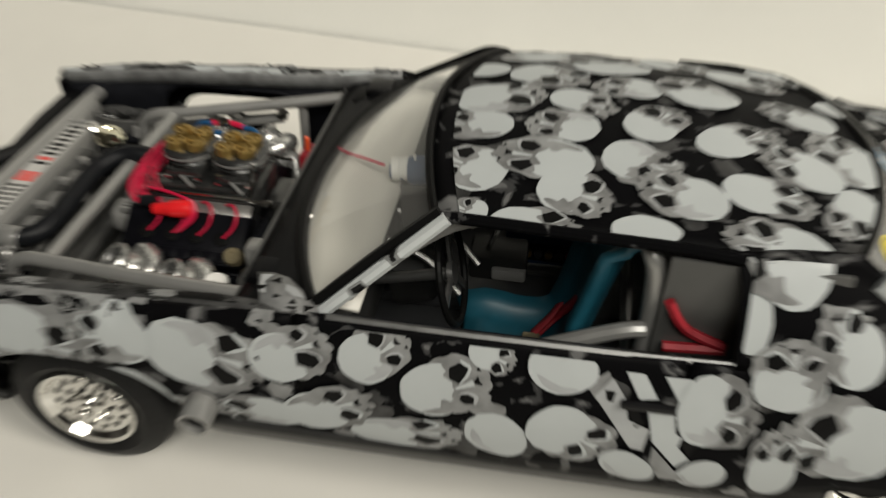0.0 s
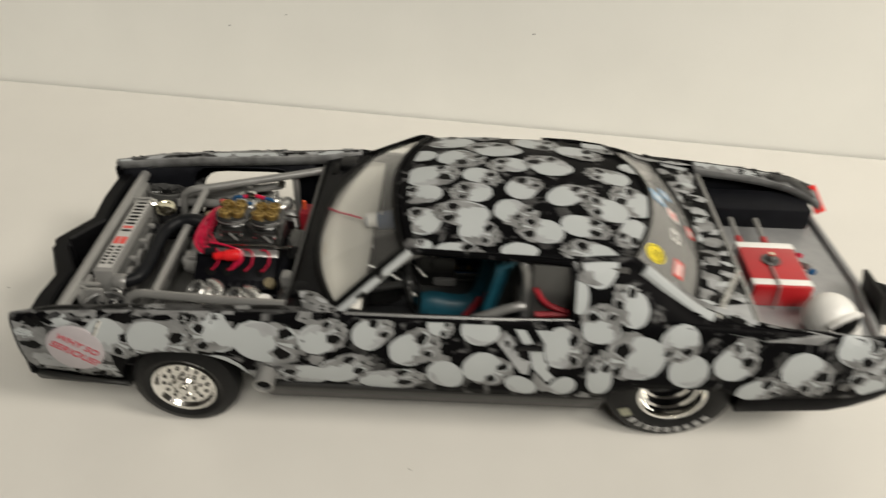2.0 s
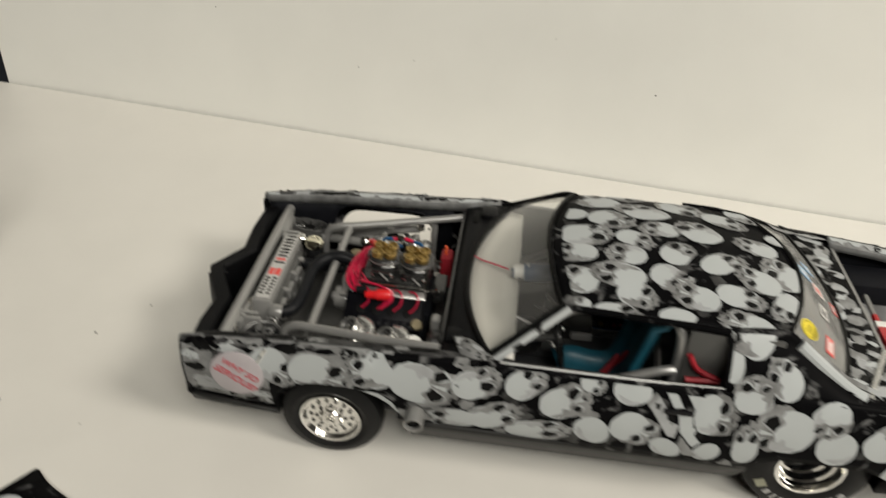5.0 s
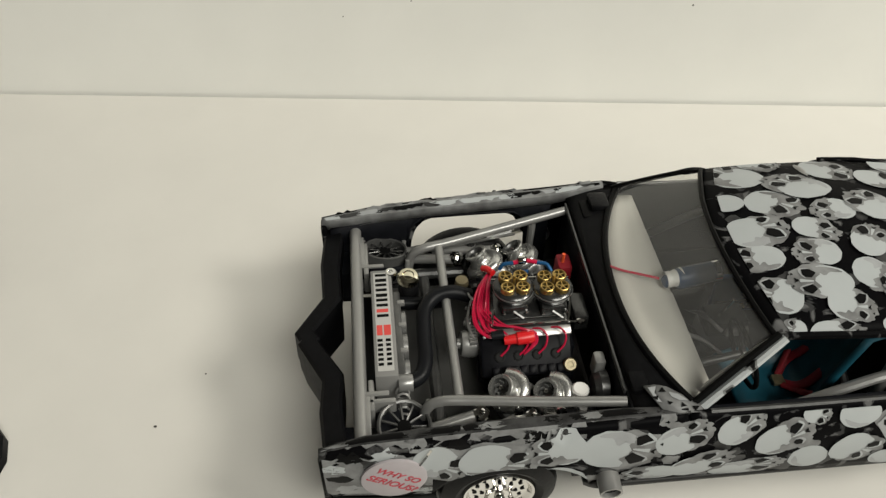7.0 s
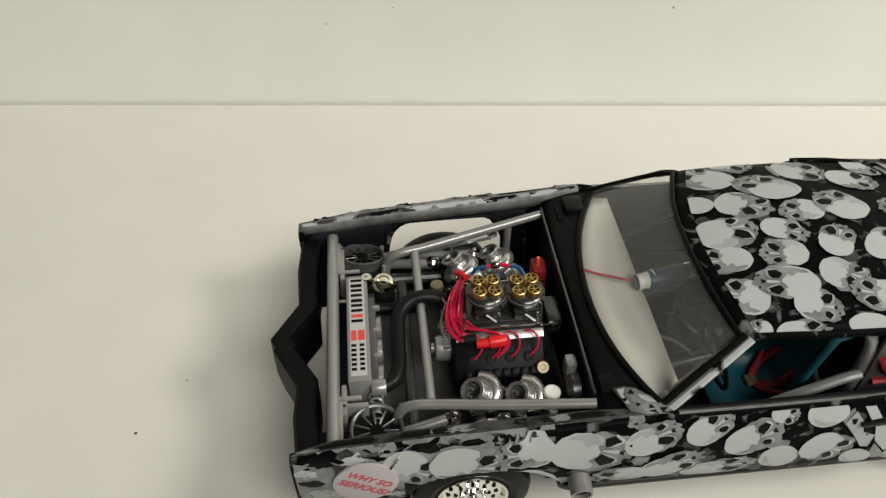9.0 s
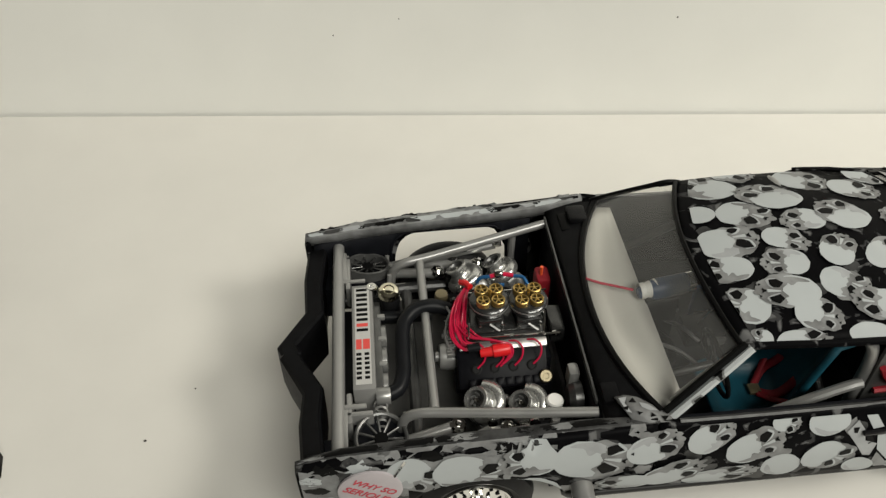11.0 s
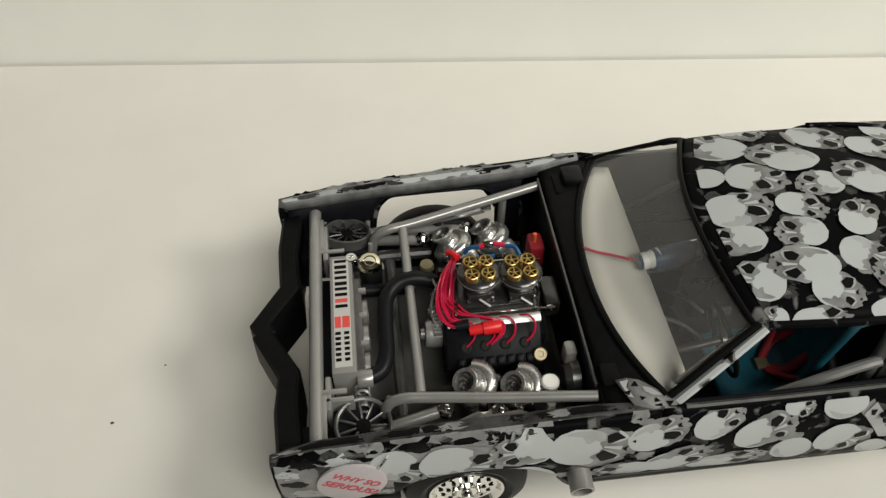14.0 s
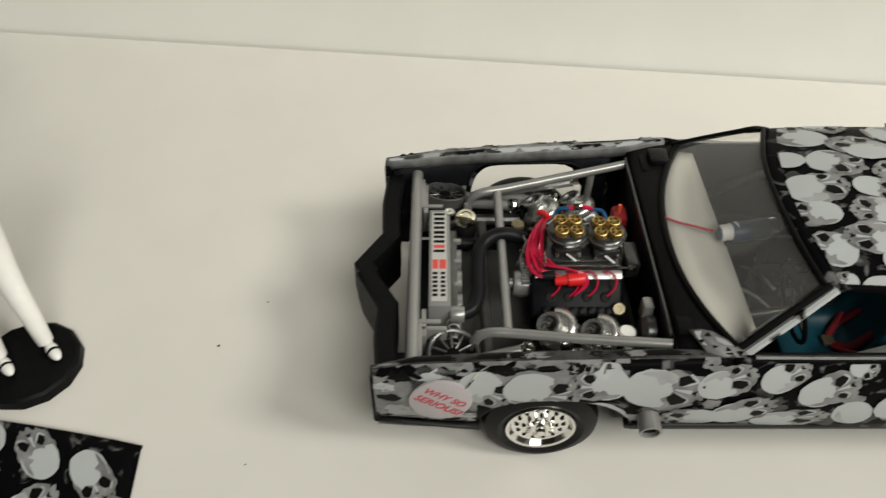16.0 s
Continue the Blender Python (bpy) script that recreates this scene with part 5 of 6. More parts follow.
bmesh.ops.create_uvsphere(b, u_segments=32, v_segments=20, radius=1.0, matrix=at(157.2, -21.6, 32.4, 0, 0, -25) @ Matrix.Diagonal((6.2, 5.7, 6.2, 1)))
for v in b.verts:
    if v.co.z < 29.4:
        v.co.z = 29.4 + (v.co.z - 29.4) * 0.6
hel = part("crash_helmet", b, M_WHITE, car, "white crash helmet with black visor opening")
face = Matrix.Translation((157.2, -21.6, 32.6)) @ Vector((0.42, -0.84, 0.30)).to_track_quat("Z", "Y").to_matrix().to_4x4()
b = bmesh.new()
bmesh.ops.create_uvsphere(b, u_segments=24, v_segments=12, radius=1.0, matrix=face @ at(0, -0.2, 4.8) @ Matrix.Diagonal((4.2, 2.6, 1.8, 1)))
part("visor_opening", b, M_INK, hel, "black visor opening")
part("visor_flap", tube([face @ Vector(p) for p in ((-4.6, 0.2, 4.2), (-3.0, 1.9, 5.7), (0, 2.6, 6.4), (3.0, 1.9, 5.7), (4.6, 0.2, 4.2))], 0.75, 8), M_WHITE, hel)
part("chin_bar", tube([face @ Vector(p) for p in ((-4.4, -1.4, 4.0), (-2.8, -2.9, 5.6), (0, -3.4, 6.5), (2.8, -2.9, 5.6), (4.4, -1.4, 4.0))], 0.95, 8), M_WHITE, hel)
ch = part("parachute_pack", lathe([(0, 4.6), (3.8, 4.4), (4.9, 3.6), (5.5, -1.4), (4.8, -2.2)], at(175.0, -11.6, 28.6, 0, 98), 28), M_FLAT, car, "black parachute canister")
part("parachute_plate", box(-0.7, 0.7, -5.6, 5.6, -7.4, 7.4, 0.5, m=at(172.9, -11.6, 28.6, 0, -14, 3)), M_GREY, ch, "dark grey mounting plate")
part("pull_tag", box(179.5, 179.9, -15.6, -14.8, 22.8, 28.0, 0.1), M_CELL, ch, "red pull tag")
part("parachute_arm", tube([(169, -11.6, 24), (174, -11.6, 27)], 1.2, 8), M_DULL, car)

# ---- skull print: each skull lies on the skin of its panel ----
def roof_spot(x, y, lift):
    x = min(max(x, roof_front(y) + 3.2), roof_rear(min(28.4, abs(y))) - 0.7)
    w = curve(ROOF_W, x) - 0.2
    y = min(max(y, -w), w)
    return Vector((x, y, roof_z(x, y) + 0.06 + lift))


def near_spot(x, z, lift):
    x = min(max(x, -36.6), 170.6)
    top = curve(BELT_Z, x) + 0.35
    if x > 92.0 and x < 134.5:
        top = max(top, sail_top(x)[1] + 0.2)
    if z > top and (x < 36.6 or x > 134.8):
        # over the shoulder onto the strip on top
        y, width = curve(BELT_Y, x), curve(NEAR_STRIP if x < 40 else NEAR_LIP, x)
        over = min(z - top, width - 0.3)
        return Vector((x, -y - 0.2 + over, curve(BELT_Z, x) + 1.12 + lift * 0.5))
    if z > top and 111 < x < 134.5:
        ty, tz = sail_top(x)
        over = min(z - top, 3.2)
        return Vector((x, -ty - 0.3 + over, tz + 0.75 + lift * 0.5))
    z = min(max(z, low_edge(x) + 0.25), top)
    return Vector((x, -side_y(x, z) - 0.52 - lift, z))


def shoulder_spot(x, z, lift):
    top = sail_top(x)[1] + 0.2
    if z <= top:
        return near_spot(max(x, 92.4), z, lift)
    return roof_spot(x, -curve(ROOF_W, x) + 0.2 + (z - top), lift)


def far_spot(x, z, lift):
    p = near_spot(x, max(z, 31.4) if -14.6 < x < 18.0 else z, lift)
    return Vector(tucked(p.x, -p.y, p.z))


def deck_spot(x, y, lift):
    y = min(max(y, -34), 34)
    lx, lz = rear_low(min(31.8, abs(y)))
    x = min(max(x, lx + 0.6), 134.6)
    t = (x - lx) / (135 - lx)
    return Vector((x, y, lz + (39.4 - 0.6 * (y / 35) ** 2 - lz) * t + 0.36 + lift))


def strip_spot(side, table, a, b):
    """Spots on a fender top."""
    def spot(x, y, lift):
        x = min(max(x, a + 0.3), b - 0.3)
        yy = curve(BELT_Y, x) - 0.9
        w = max(0.4, curve(table, x) - 0.9)
        y = min(max(y, 0.0), 1.0)
        return Vector((x, side * (yy - w * y), curve(BELT_Z, x) + 0.5 + 0.25 * math.sin(math.pi * y) + 0.5 + lift))
    return spot


NEAR_STRIP = [(-37, 1.1), (-28, 3.0), (0, 3.6), (24, 3.4), (37, 2.0)]
FRONT_STRIP, REAR_STRIP = [(-37, 2.0), (-28, 3.0), (0, 3.6), (24, 3.4), (37, 2.0)], [(135, 4.2), (155, 4.6), (163, 6.2), (170.6, 10)]


# outlines of eye sockets: round the brow to the outer corner, then back along the cheek
SOCKETS = [
    [(-0.22, -0.02), (-0.10, 0.17), (0.10, 0.19), (0.22, 0.02), (0.10, -0.10), (-0.06, -0.20)],
    [(-0.24, 0.04), (-0.04, 0.23), (0.18, 0.12), (0.20, -0.02), (0.02, -0.12), (-0.14, -0.17)],
    [(-0.14, -0.15), (-0.20, 0.10), (0.02, 0.24), (0.24, 0.06), (0.14, -0.05), (0.02, -0.15)],
    [(-0.08, -0.18), (-0.22, 0.04), (-0.04, 0.22), (0.20, 0.20), (0.18, -0.04), (0.08, -0.14)],
]


def rounded(pts, cut):
    """The outline with its corners cut off."""
    out = []
    for (a, b), (c, d) in zip(pts, pts[1:] + pts[:1]):
        out += [(a + cut * (c - a), b + cut * (d - b)), (c + cut * (a - c), d + cut * (b - d))]
    return out


def skull(parent, spot, cu, cv, r, angle, rng, scale=(1.0, 1.0), wide=1.0, faced=True):
    """One printed skull: pale crown, grey ragged face, black sockets with pale rims."""
    bm = bmesh.new()
    a = radians(angle)
    ca, sa = math.cos(a), math.sin(a)
    tilt = rng.uniform(-0.12, 0.12)
    layer = 0.17 * (len(parent.children) % 3)

    def put(u, v, lift):
        v = (v + tilt * max(0.0, u)) * wide
        return bm.verts.new(spot(cu + (u * ca - v * sa) * r * scale[0], cv + (u * sa + v * ca) * r * scale[1], lift + layer))

    def blob(pts, lift, idx, jitter=0.0):
        pts = [(p[0] + rng.uniform(-jitter, jitter), p[1] + rng.uniform(-jitter, jitter)) for p in pts]
        if jitter or len(pts) < 12:
            pts = rounded(pts, 0.22 if jitter else 0.1)
        cx, cy = sum(p[0] for p in pts) / len(pts), sum(p[1] for p in pts) / len(pts)
        n = len(pts)
        mid = put(cx, cy, lift)
        half = [put(cx + (p[0] - cx) * 0.55, cy + (p[1] - cy) * 0.55, lift) for p in pts]
        rim = [put(p[0], p[1], lift) for p in pts]
        for i in range(n):
            j = (i + 1) % n
            for f in (bm.faces.new((mid, half[i], half[j])), bm.faces.new((half[i], rim[i], rim[j], half[j]))):
                f.material_index = idx

    long = 0.86 if faced else 1.0
    wob = [rng.uniform(-0.02, 0.02) for _ in range(28)]
    crown = [((long + wob[k]) * math.cos(k * math.pi / 14) - 0.14, (0.76 + wob[k] - 0.05 * math.cos(k * math.pi / 14)) * math.sin(k * math.pi / 14)) for k in range(28)]
    if faced:
        turn = rng.choice((-1, -0.5, 0, 0.5, 1)) * 0.16
        # grey face and jaw reaching past the crown, torn into spikes
        edge = [(0.84, -0.64), (0.98, -0.54), (1.06, -0.42), (1.04, -0.34), (1.18, -0.28), (1.20, -0.14), (1.15, -0.06), (1.24, 0.02), (1.24, 0.16), (1.10, 0.22), (1.13, 0.36), (0.98, 0.42), (0.88, 0.62)]
        edge = [(u + rng.uniform(-0.07, 0.07), v + rng.uniform(-0.03, 0.03)) for u, v in edge]
        blob([(-0.10, -0.74), (0.22, -0.84), (0.40, -0.76), (0.66, -0.76)] + [(u, v + turn * u) for u, v in edge] + [(0.66, 0.74), (0.42, 0.78), (0.18, 0.84), (-0.10, 0.74), (0.2, 0.0)], 0.05, 1, 0.05)
        blob(crown, 0.10, 0)
        # the grey runs back over the crown with a torn edge
        back = rng.uniform(-0.16, 0.10)
        blob([(0.20 + back, -0.68), (0.58, -0.62), (0.74, -0.2), (0.74, 0.25), (0.58, 0.62), (0.24 + back, 0.68), (0.44 + back, 0.46), (0.18 + back, 0.36), (0.36 + back, 0.16), (0.30 + back, -0.04), (0.40 + back, -0.16), (0.10 + back, -0.30), (0.34 + back, -0.48)], 0.13, 1, 0.05)
        side = rng.choice((1, -1))
        if rng.random() < 0.85:
            blob([(-0.72, side * 0.46), (-0.50, side * 0.64), (0.0, side * 0.74), (0.40, side * 0.62), (0.26, side * 0.26), (0.10, side * 0.44), (-0.10, side * 0.22), (-0.24, side * 0.50), (-0.44, side * 0.46)], 0.12, rng.choice((4, 1, 1)), 0.05)
        for s in (1, -1):
            k = 1.14 - 1.3 * turn * s + rng.uniform(-0.14, 0.14)
            cx, cy = 0.52 + rng.uniform(-0.05, 0.05), s * 0.35 + turn
            eye = rng.choice(SOCKETS)
            eye = [(cx + u * k + rng.uniform(-0.03, 0.03), cy + v * s * k + rng.uniform(-0.03, 0.03)) for u, v in eye]
            # pale bone along the inner and lower edges of the socket
            blob([eye[5], (eye[5][0] - 0.05, eye[5][1] - 0.06 * s), (eye[4][0] + 0.07, eye[4][1] - 0.06 * s), (eye[3][0] + 0.11, eye[3][1] + 0.02 * s), (eye[2][0] + 0.05, eye[2][1] + 0.06 * s), eye[2], eye[3], eye[4]], 0.16, rng.choice((0, 4, 4)), 0.02)
            blob(eye, 0.20, 2)
        blob([(0.78, turn - 0.02), (0.98, turn - 0.16), (0.92, turn), (0.99, turn + 0.14)], 0.20, 2, 0.02)
        blob([(0.66, turn - 0.07), (0.80, turn - 0.09), (0.80, turn + 0.08), (0.66, turn + 0.06), (0.34, turn + 0.03), (0.34, turn - 0.03)], 0.17, 0)
        for v in (0.27, -0.29):
            if rng.random() < 0.6:
                blob([(0.98, turn + v), (1.08, turn + v * 0.8), (1.05, turn + v * 1.3)], 0.20, 2)
    else:
        blob(crown, 0.10, 0)
        if rng.random() < 0.7:
            blob([(-0.9, -0.3), (-0.5, -0.66), (0.1, -0.73), (0.6, -0.5), (0.3, -0.45), (0.0, -0.55), (-0.4, -0.4)], 0.12, 4, 0.04)
    return part("skull_print", bm, (M_LIGHT, M_MID, M_INK, M_SHADE, M_SOFT), parent, smooth=True)


def stripe(parent, spot, pts, idx, lift=0.22):
    """A printed shard between the skulls."""
    bm = bmesh.new()
    cx, cy = sum(p[0] for p in pts) / len(pts), sum(p[1] for p in pts) / len(pts)
    mid = bm.verts.new(spot(cx, cy, lift))
    rim = [bm.verts.new(spot(p[0], p[1], lift)) for p in pts]
    for i in range(len(pts)):
        bm.faces.new((mid, rim[i], rim[(i + 1) % len(pts)])).material_index = idx
    return part("print_patch", bm, (M_LIGHT, M_MID, M_INK, M_SHADE, M_SOFT), parent)


def smudge(parent, spot, cu, cv, r, rng, scale=(1.0, 1.0), idx=3):
    """A ragged dim patch between the skulls."""
    bm = bmesh.new()
    n = 14
    pts = []
    for k in range(n):
        t = 2 * math.pi * k / n
        q = r * rng.uniform(0.55, 1.0)
        pts.append((cu + q * math.cos(t) * scale[0], cv + q * math.sin(t) * scale[1]))
    mid = bm.verts.new(spot(cu, cv, 0.02))
    half = [bm.verts.new(spot(cu + (p[0] - cu) * 0.55, cv + (p[1] - cv) * 0.55, 0.02)) for p in pts]
    rim = [bm.verts.new(spot(p[0], p[1], 0.02)) for p in pts]
    for i in range(n):
        j = (i + 1) % n
        for f in (bm.faces.new((mid, half[i], half[j])), bm.faces.new((half[i], rim[i], rim[j], half[j]))):
            f.material_index = idx
    return part("print_patch", bm, (M_LIGHT, M_MID, M_INK, M_SHADE, M_SOFT), parent)


def wash(parent, spot, u0, u1, v0, v1, rng, idx=1):
    """A broad dim field of the print, with ragged edges."""
    rows = []
    for i in range(13):
        ends = [rng.uniform(-0.9, 0.9) for _ in range(2)]
        rows.append([spot(u0 + (u1 - u0) * i / 12, v0 + ends[0] + (v1 - v0 + ends[1] - ends[0]) * j / 8, 0.02) for j in range(9)])
    bm = grid(rows)
    for f in bm.faces:
        f.material_index = idx
    return part("print_patch", bm, (M_LIGHT, M_MID, M_INK, M_SHADE, M_SOFT), parent)


# x, y or z, size, turn, breadth; False: a crown with no face
ROOF_SKULLS = [(62.8, 22.6, 6.9, 126, 1.22), (71.3, 29.4, 4.7, -23, 1.22), (75.1, 14.3, 6.8, 120, 1.22), (86.1, 24.5, 5.8, -19, 1.22), (96.7, 19.1, 5.7, -4, 1.22), (55.5, 9.2, 4.0, 169, 1.22, False), (65.9, 7.2, 5.9, -39, 1.22), (78.4, 2.6, 4.7, 173, 1.22), (88.1, 3.8, 6.2, 126, 1.22), (58.7, -2.3, 6.1, 4, 1.01), (71.0, -3.7, 4.6, -18, 0.92), (80.9, -8.5, 4.7, 63, 1.02), (56.8, -10.2, 5.2, 179, 0.85), (69.2, -10.5, 4.6, 170, 0.99), (67.1, -17.9, 6.0, 169, 0.82), (78.5, -17.2, 4.6, -38, 1.09), (57.5, -19.8, 4.7, 151, 1.14), (70.3, -23.7, 4.3, -14, 1.06)]
ROOF_SKULLS_REAR = [(58.0, -27.8, 2.2, 156, 1.50), (65.5, -28.9, 5.0, -1, 0.64), (84.6, -22.8, 5.3, 169, 0.88), (80.3, -28.5, 4.3, 0, 0.68, False), (103.6, 4.0, 5.4, 174, 1.22), (111.1, 11.9, 3.7, -31, 1.22, False), (91.9, -9.1, 6.2, 40, 0.71), (108.0, -7.7, 5.2, 149, 1.57), (101.0, -13.3, 5.0, 175, 1.15), (94.6, -20.0, 5.4, 1, 0.86), (106.1, -20.1, 5.4, -113, 0.73), (103.6, 27.1, 4.8, -13, 1.22)]
DOOR_SKULLS = [(47.2, 36.6, 4.7, 43, 1.01), (56.7, 33.4, 5.7, 27, 0.95), (40.6, 26.0, 6.3, 26, 0.82), (51.2, 23.1, 7.2, 10, 0.63), (62.6, 39.3, 2.8, -23, 1.02), (72.4, 38.7, 4.4, -8, 1.00, False), (64.9, 25.7, 4.7, -45, 1.12, False), (73.4, 28.6, 5.3, -32, 1.16), (82.3, 23.6, 4.1, -39, 0.92, False), (91.9, 23.7, 2.9, -34, 1.59, False)]
QUARTER_SKULLS = [(90.7, 35.3, 4.4, 4, 1.56), (98.4, 41.2, 4.0, 95, 1.40), (105.0, 45.1, 4.4, 123, 1.02), (106.9, 33.5, 6.8, 172, 1.15), (99.5, 27.8, 5.7, 96, 0.66), (120.2, 30.4, 4.6, 33, 1.44, False), (116.4, 37.8, 4.2, -81, 1.34), (129.6, 33.1, 4.9, 45, 1.22), (146.6, 30.4, 6.5, -32, 0.95), (136.8, 24.9, 5.3, 33, 0.94), (157.5, 35.5, 5.6, -18, 0.75), (161.9, 27.6, 5.4, 135, 0.85), (163.6, 33.0, 4.4, -28, 0.9)]
FENDER_SKULLS = [(-13.3, 31.0, 5.8, -31, 1.12), (-1.9, 30.8, 7.5, -9, 0.97), (10.9, 33.9, 5.5, 180, 1.12), (23.0, 32.1, 7.9, -11, 0.95), (13.4, 22.8, 5.6, -36, 0.93, False), (31.2, 23.5, 6.0, -177, 0.70), (35.7, 34.7, 5.6, 29, 0.91)]
rng = random.Random(11)
for x, y, r, t, w, *bare in ROOF_SKULLS + ROOF_SKULLS_REAR:
    skull(roof, roof_spot, x, y, r, t, rng, wide=w, faced=not bare)
for _ in range(26):
    smudge(roof, roof_spot, rng.uniform(55, 108), rng.uniform(-28, 28), rng.uniform(1.4, 2.6), rng)
sides = {n: [o for o in car.children if o.name.split(".")[0] == n] for n in ("front_fender", "door", "rear_quarter")}
skull(sides["rear_quarter"][0], lambda x, z, lift: near_spot(max(x, 92.4), z, lift), 93.0, 46.8, 4.0, -78, rng, wide=0.8, faced=False)
skull(roof, shoulder_spot, 95.7, 53.6, 6.0, 153, rng, wide=0.9)
SHARDS = [([(79.5, 39.5), (81.8, 39.5), (83.8, 36.4), (81.6, 36.0)], 0), ([(84.2, 39.5), (87.4, 39.6), (89.6, 35.6), (89.8, 30.5), (87.4, 34.1), (86.6, 36.0)], 0), ([(76.1, 35.7), (78.0, 38.5), (79.8, 36.1), (80.7, 32.8), (83.6, 31.6), (83.3, 27.6), (81.6, 27.9), (79.5, 31.1)], 4), ([(77.3, 36.7), (78.6, 36.7), (78.4, 35.2), (77.7, 35.3)], 2), ([(80.1, 34.9), (81.6, 34.7), (82.7, 32.5), (81.7, 31.6)], 2), ([(82.9, 34.5), (85.9, 34.9), (87.8, 31.6), (87.5, 29.1), (89.4, 27.1), (87.9, 25.2), (84.2, 29.6)], 0), ([(84.5, 28.6), (87.4, 25.1), (89.8, 21.9), (86.5, 21.8), (84.6, 25.1)], 1), ([(86.2, 34.2), (89.8, 30.5), (89.1, 27.7), (86.8, 31.7)], 2)]
BAND = [([(113.0, 47.6), (116.5, 44.4), (120.0, 42.4), (124.4, 41.0), (124.6, 44.0), (120.0, 45.8), (115.0, 49.4)], 1), ([(124.2, 40.6), (129.0, 39.8), (134.2, 38.8), (134.2, 42.0), (129.0, 43.4), (124.4, 44.2)], 4), ([(135.0, 38.4), (140.0, 38.2), (147.5, 37.6), (151.0, 38.6), (146.0, 40.4), (135.0, 41.6)], 1), ([(127.2, 41.8), (129.8, 42.6), (131.6, 40.8), (129.2, 40.0)], 2), ([(137.4, 39.6), (139.8, 40.2), (141.0, 38.9)], 2), ([(165.4, 33.0), (170.4, 32.4), (170.4, 27.6), (167.0, 26.8), (164.6, 29.4)], 1)]
TIP = [([(-36.4, 31.0), (-34.8, 30.4), (-33.0, 25.0), (-30.0, 22.0), (-32.0, 20.8), (-35.6, 23.4)], 1), ([(-34.0, 21.0), (-30.0, 22.0), (-22.0, 20.8), (-20.0, 19.4), (-27.0, 18.6), (-33.8, 19.0)], 4), ([(-18.0, 21.6), (-14.6, 21.4), (-14.6, 16.0), (-17.0, 15.2)], 4)]
for n, group in (("door", DOOR_SKULLS), ("rear_quarter", QUARTER_SKULLS), ("front_fender", FENDER_SKULLS)):
    for k, spot in ((0, near_spot), (1, far_spot)):
        rng = random.Random(5)
        for x, z, r, t, w, *bare in group:
            skull(sides[n][k], spot, x, z, r, t, rng, wide=w, faced=not bare)
        lo, hi = {"door": (38, 86), "rear_quarter": (88, 169), "front_fender": (-36, 36)}[n]
        for _ in range(20):
            smudge(sides[n][k], spot, rng.uniform(lo, hi), rng.uniform(20, 40), rng.uniform(1.4, 2.8), rng, idx=3 if rng.random() < 0.6 else 1)
        if n == "front_fender":
            wash(sides[n][k], spot, -36.5, -14.6, 16.5, 39, rng)
            wash(sides[n][k], spot, -14.4, 16, 30, 41, rng)
            for x, z, r in ((-31, 33.6, 2.0), (-33.4, 27.0, 2.2), (-27.8, 19.6, 2.0), (-9.6, 36.4, 1.7), (5.6, 37.2, 1.9), (-17.4, 27.4, 1.5), (14.6, 35.6, 1.5), (-2.6, 27.2, 1.2)):
                smudge(sides[n][k], spot, x, z, r, rng, (1.7, 0.8), idx=2)
            for x, z, r in ((-34.4, 30.4, 2.0), (-31.4, 22.6, 2.6), (-24.0, 34.0, 2.4), (-17.0, 20.4, 2.2)):
                smudge(sides[n][k], spot, x, z, r, rng, (1.5, 0.9), idx=rng.choice((0, 4)))
        for pts, idx in {"door": SHARDS, "front_fender": TIP, "rear_quarter": BAND}.get(n, []):
            stripe(sides[n][k], spot, pts, idx, 0.22 if n == "door" else 0.04)
rng = random.Random(8)
deck = [o for o in car.children if o.name == "deck_strip"][0]
for k in range(26):
    smudge(deck, deck_spot, 128 + 4 * math.sin(k * 2.4), -32 + 2.55 * k, rng.uniform(2.0, 3.6), rng, (1.5, 0.7) if k % 2 else (0.9, 1.2), idx=(1, 4, 1)[k % 3])
for k in range(30):
    a, x, y = rng.uniform(-0.6, 0.6) + 0.5, rng.uniform(123, 133.5), -32 + 2.2 * k
    d = (2.6 * math.cos(a), 2.6 * math.sin(a))
    stripe(deck, deck_spot, [(x - d[0], y - d[1]), (x + 0.5 * d[1], y - 0.5 * d[0]), (x + d[0], y + d[1]), (x - 0.3 * d[1], y + 0.3 * d[0])], (2, 0, 2, 4)[k % 4], 0.10)
for pts, idx in (([(123.0, -33.6), (126.0, -31.4), (130.0, -28.6), (134.4, -26.4), (134.4, -33.8), (128.0, -33.9)], 4), ([(127.6, -32.6), (130.6, -31.2), (131.0, -32.8)], 2)):
    stripe(deck, deck_spot, pts, idx, 0.16 + 0.06 * (idx == 2))
for nm, tab, a, b in (("fender_top", FRONT_STRIP, -37, 37), ("quarter_top", REAR_STRIP, 134.6, 170.6)):
    for o, s in zip([o for o in car.children if o.name.split(".")[0] == nm], (-1, 1)):
        spot = strip_spot(s, tab if s > 0 else NEAR_LIP if nm == "quarter_top" else NEAR_STRIP, a, b)
        x = a + 3
        while x < b - 2:
            w = rng.uniform(2.4, 5.0)
            smudge(o, spot, x, rng.uniform(0.2, 0.8), 1.0, rng, (w, 0.75), idx=rng.choice((0, 4, 3, 2, 3) if s > 0 else (1, 3, 2)))
            if rng.random() < 0.6:
                smudge(o, spot, x + w * 0.7, rng.uniform(0.1, 0.9), 1.0, rng, (rng.uniform(0.9, 2.8), rng.uniform(0.4, 0.8)), idx=2)
            x += w * 1.35
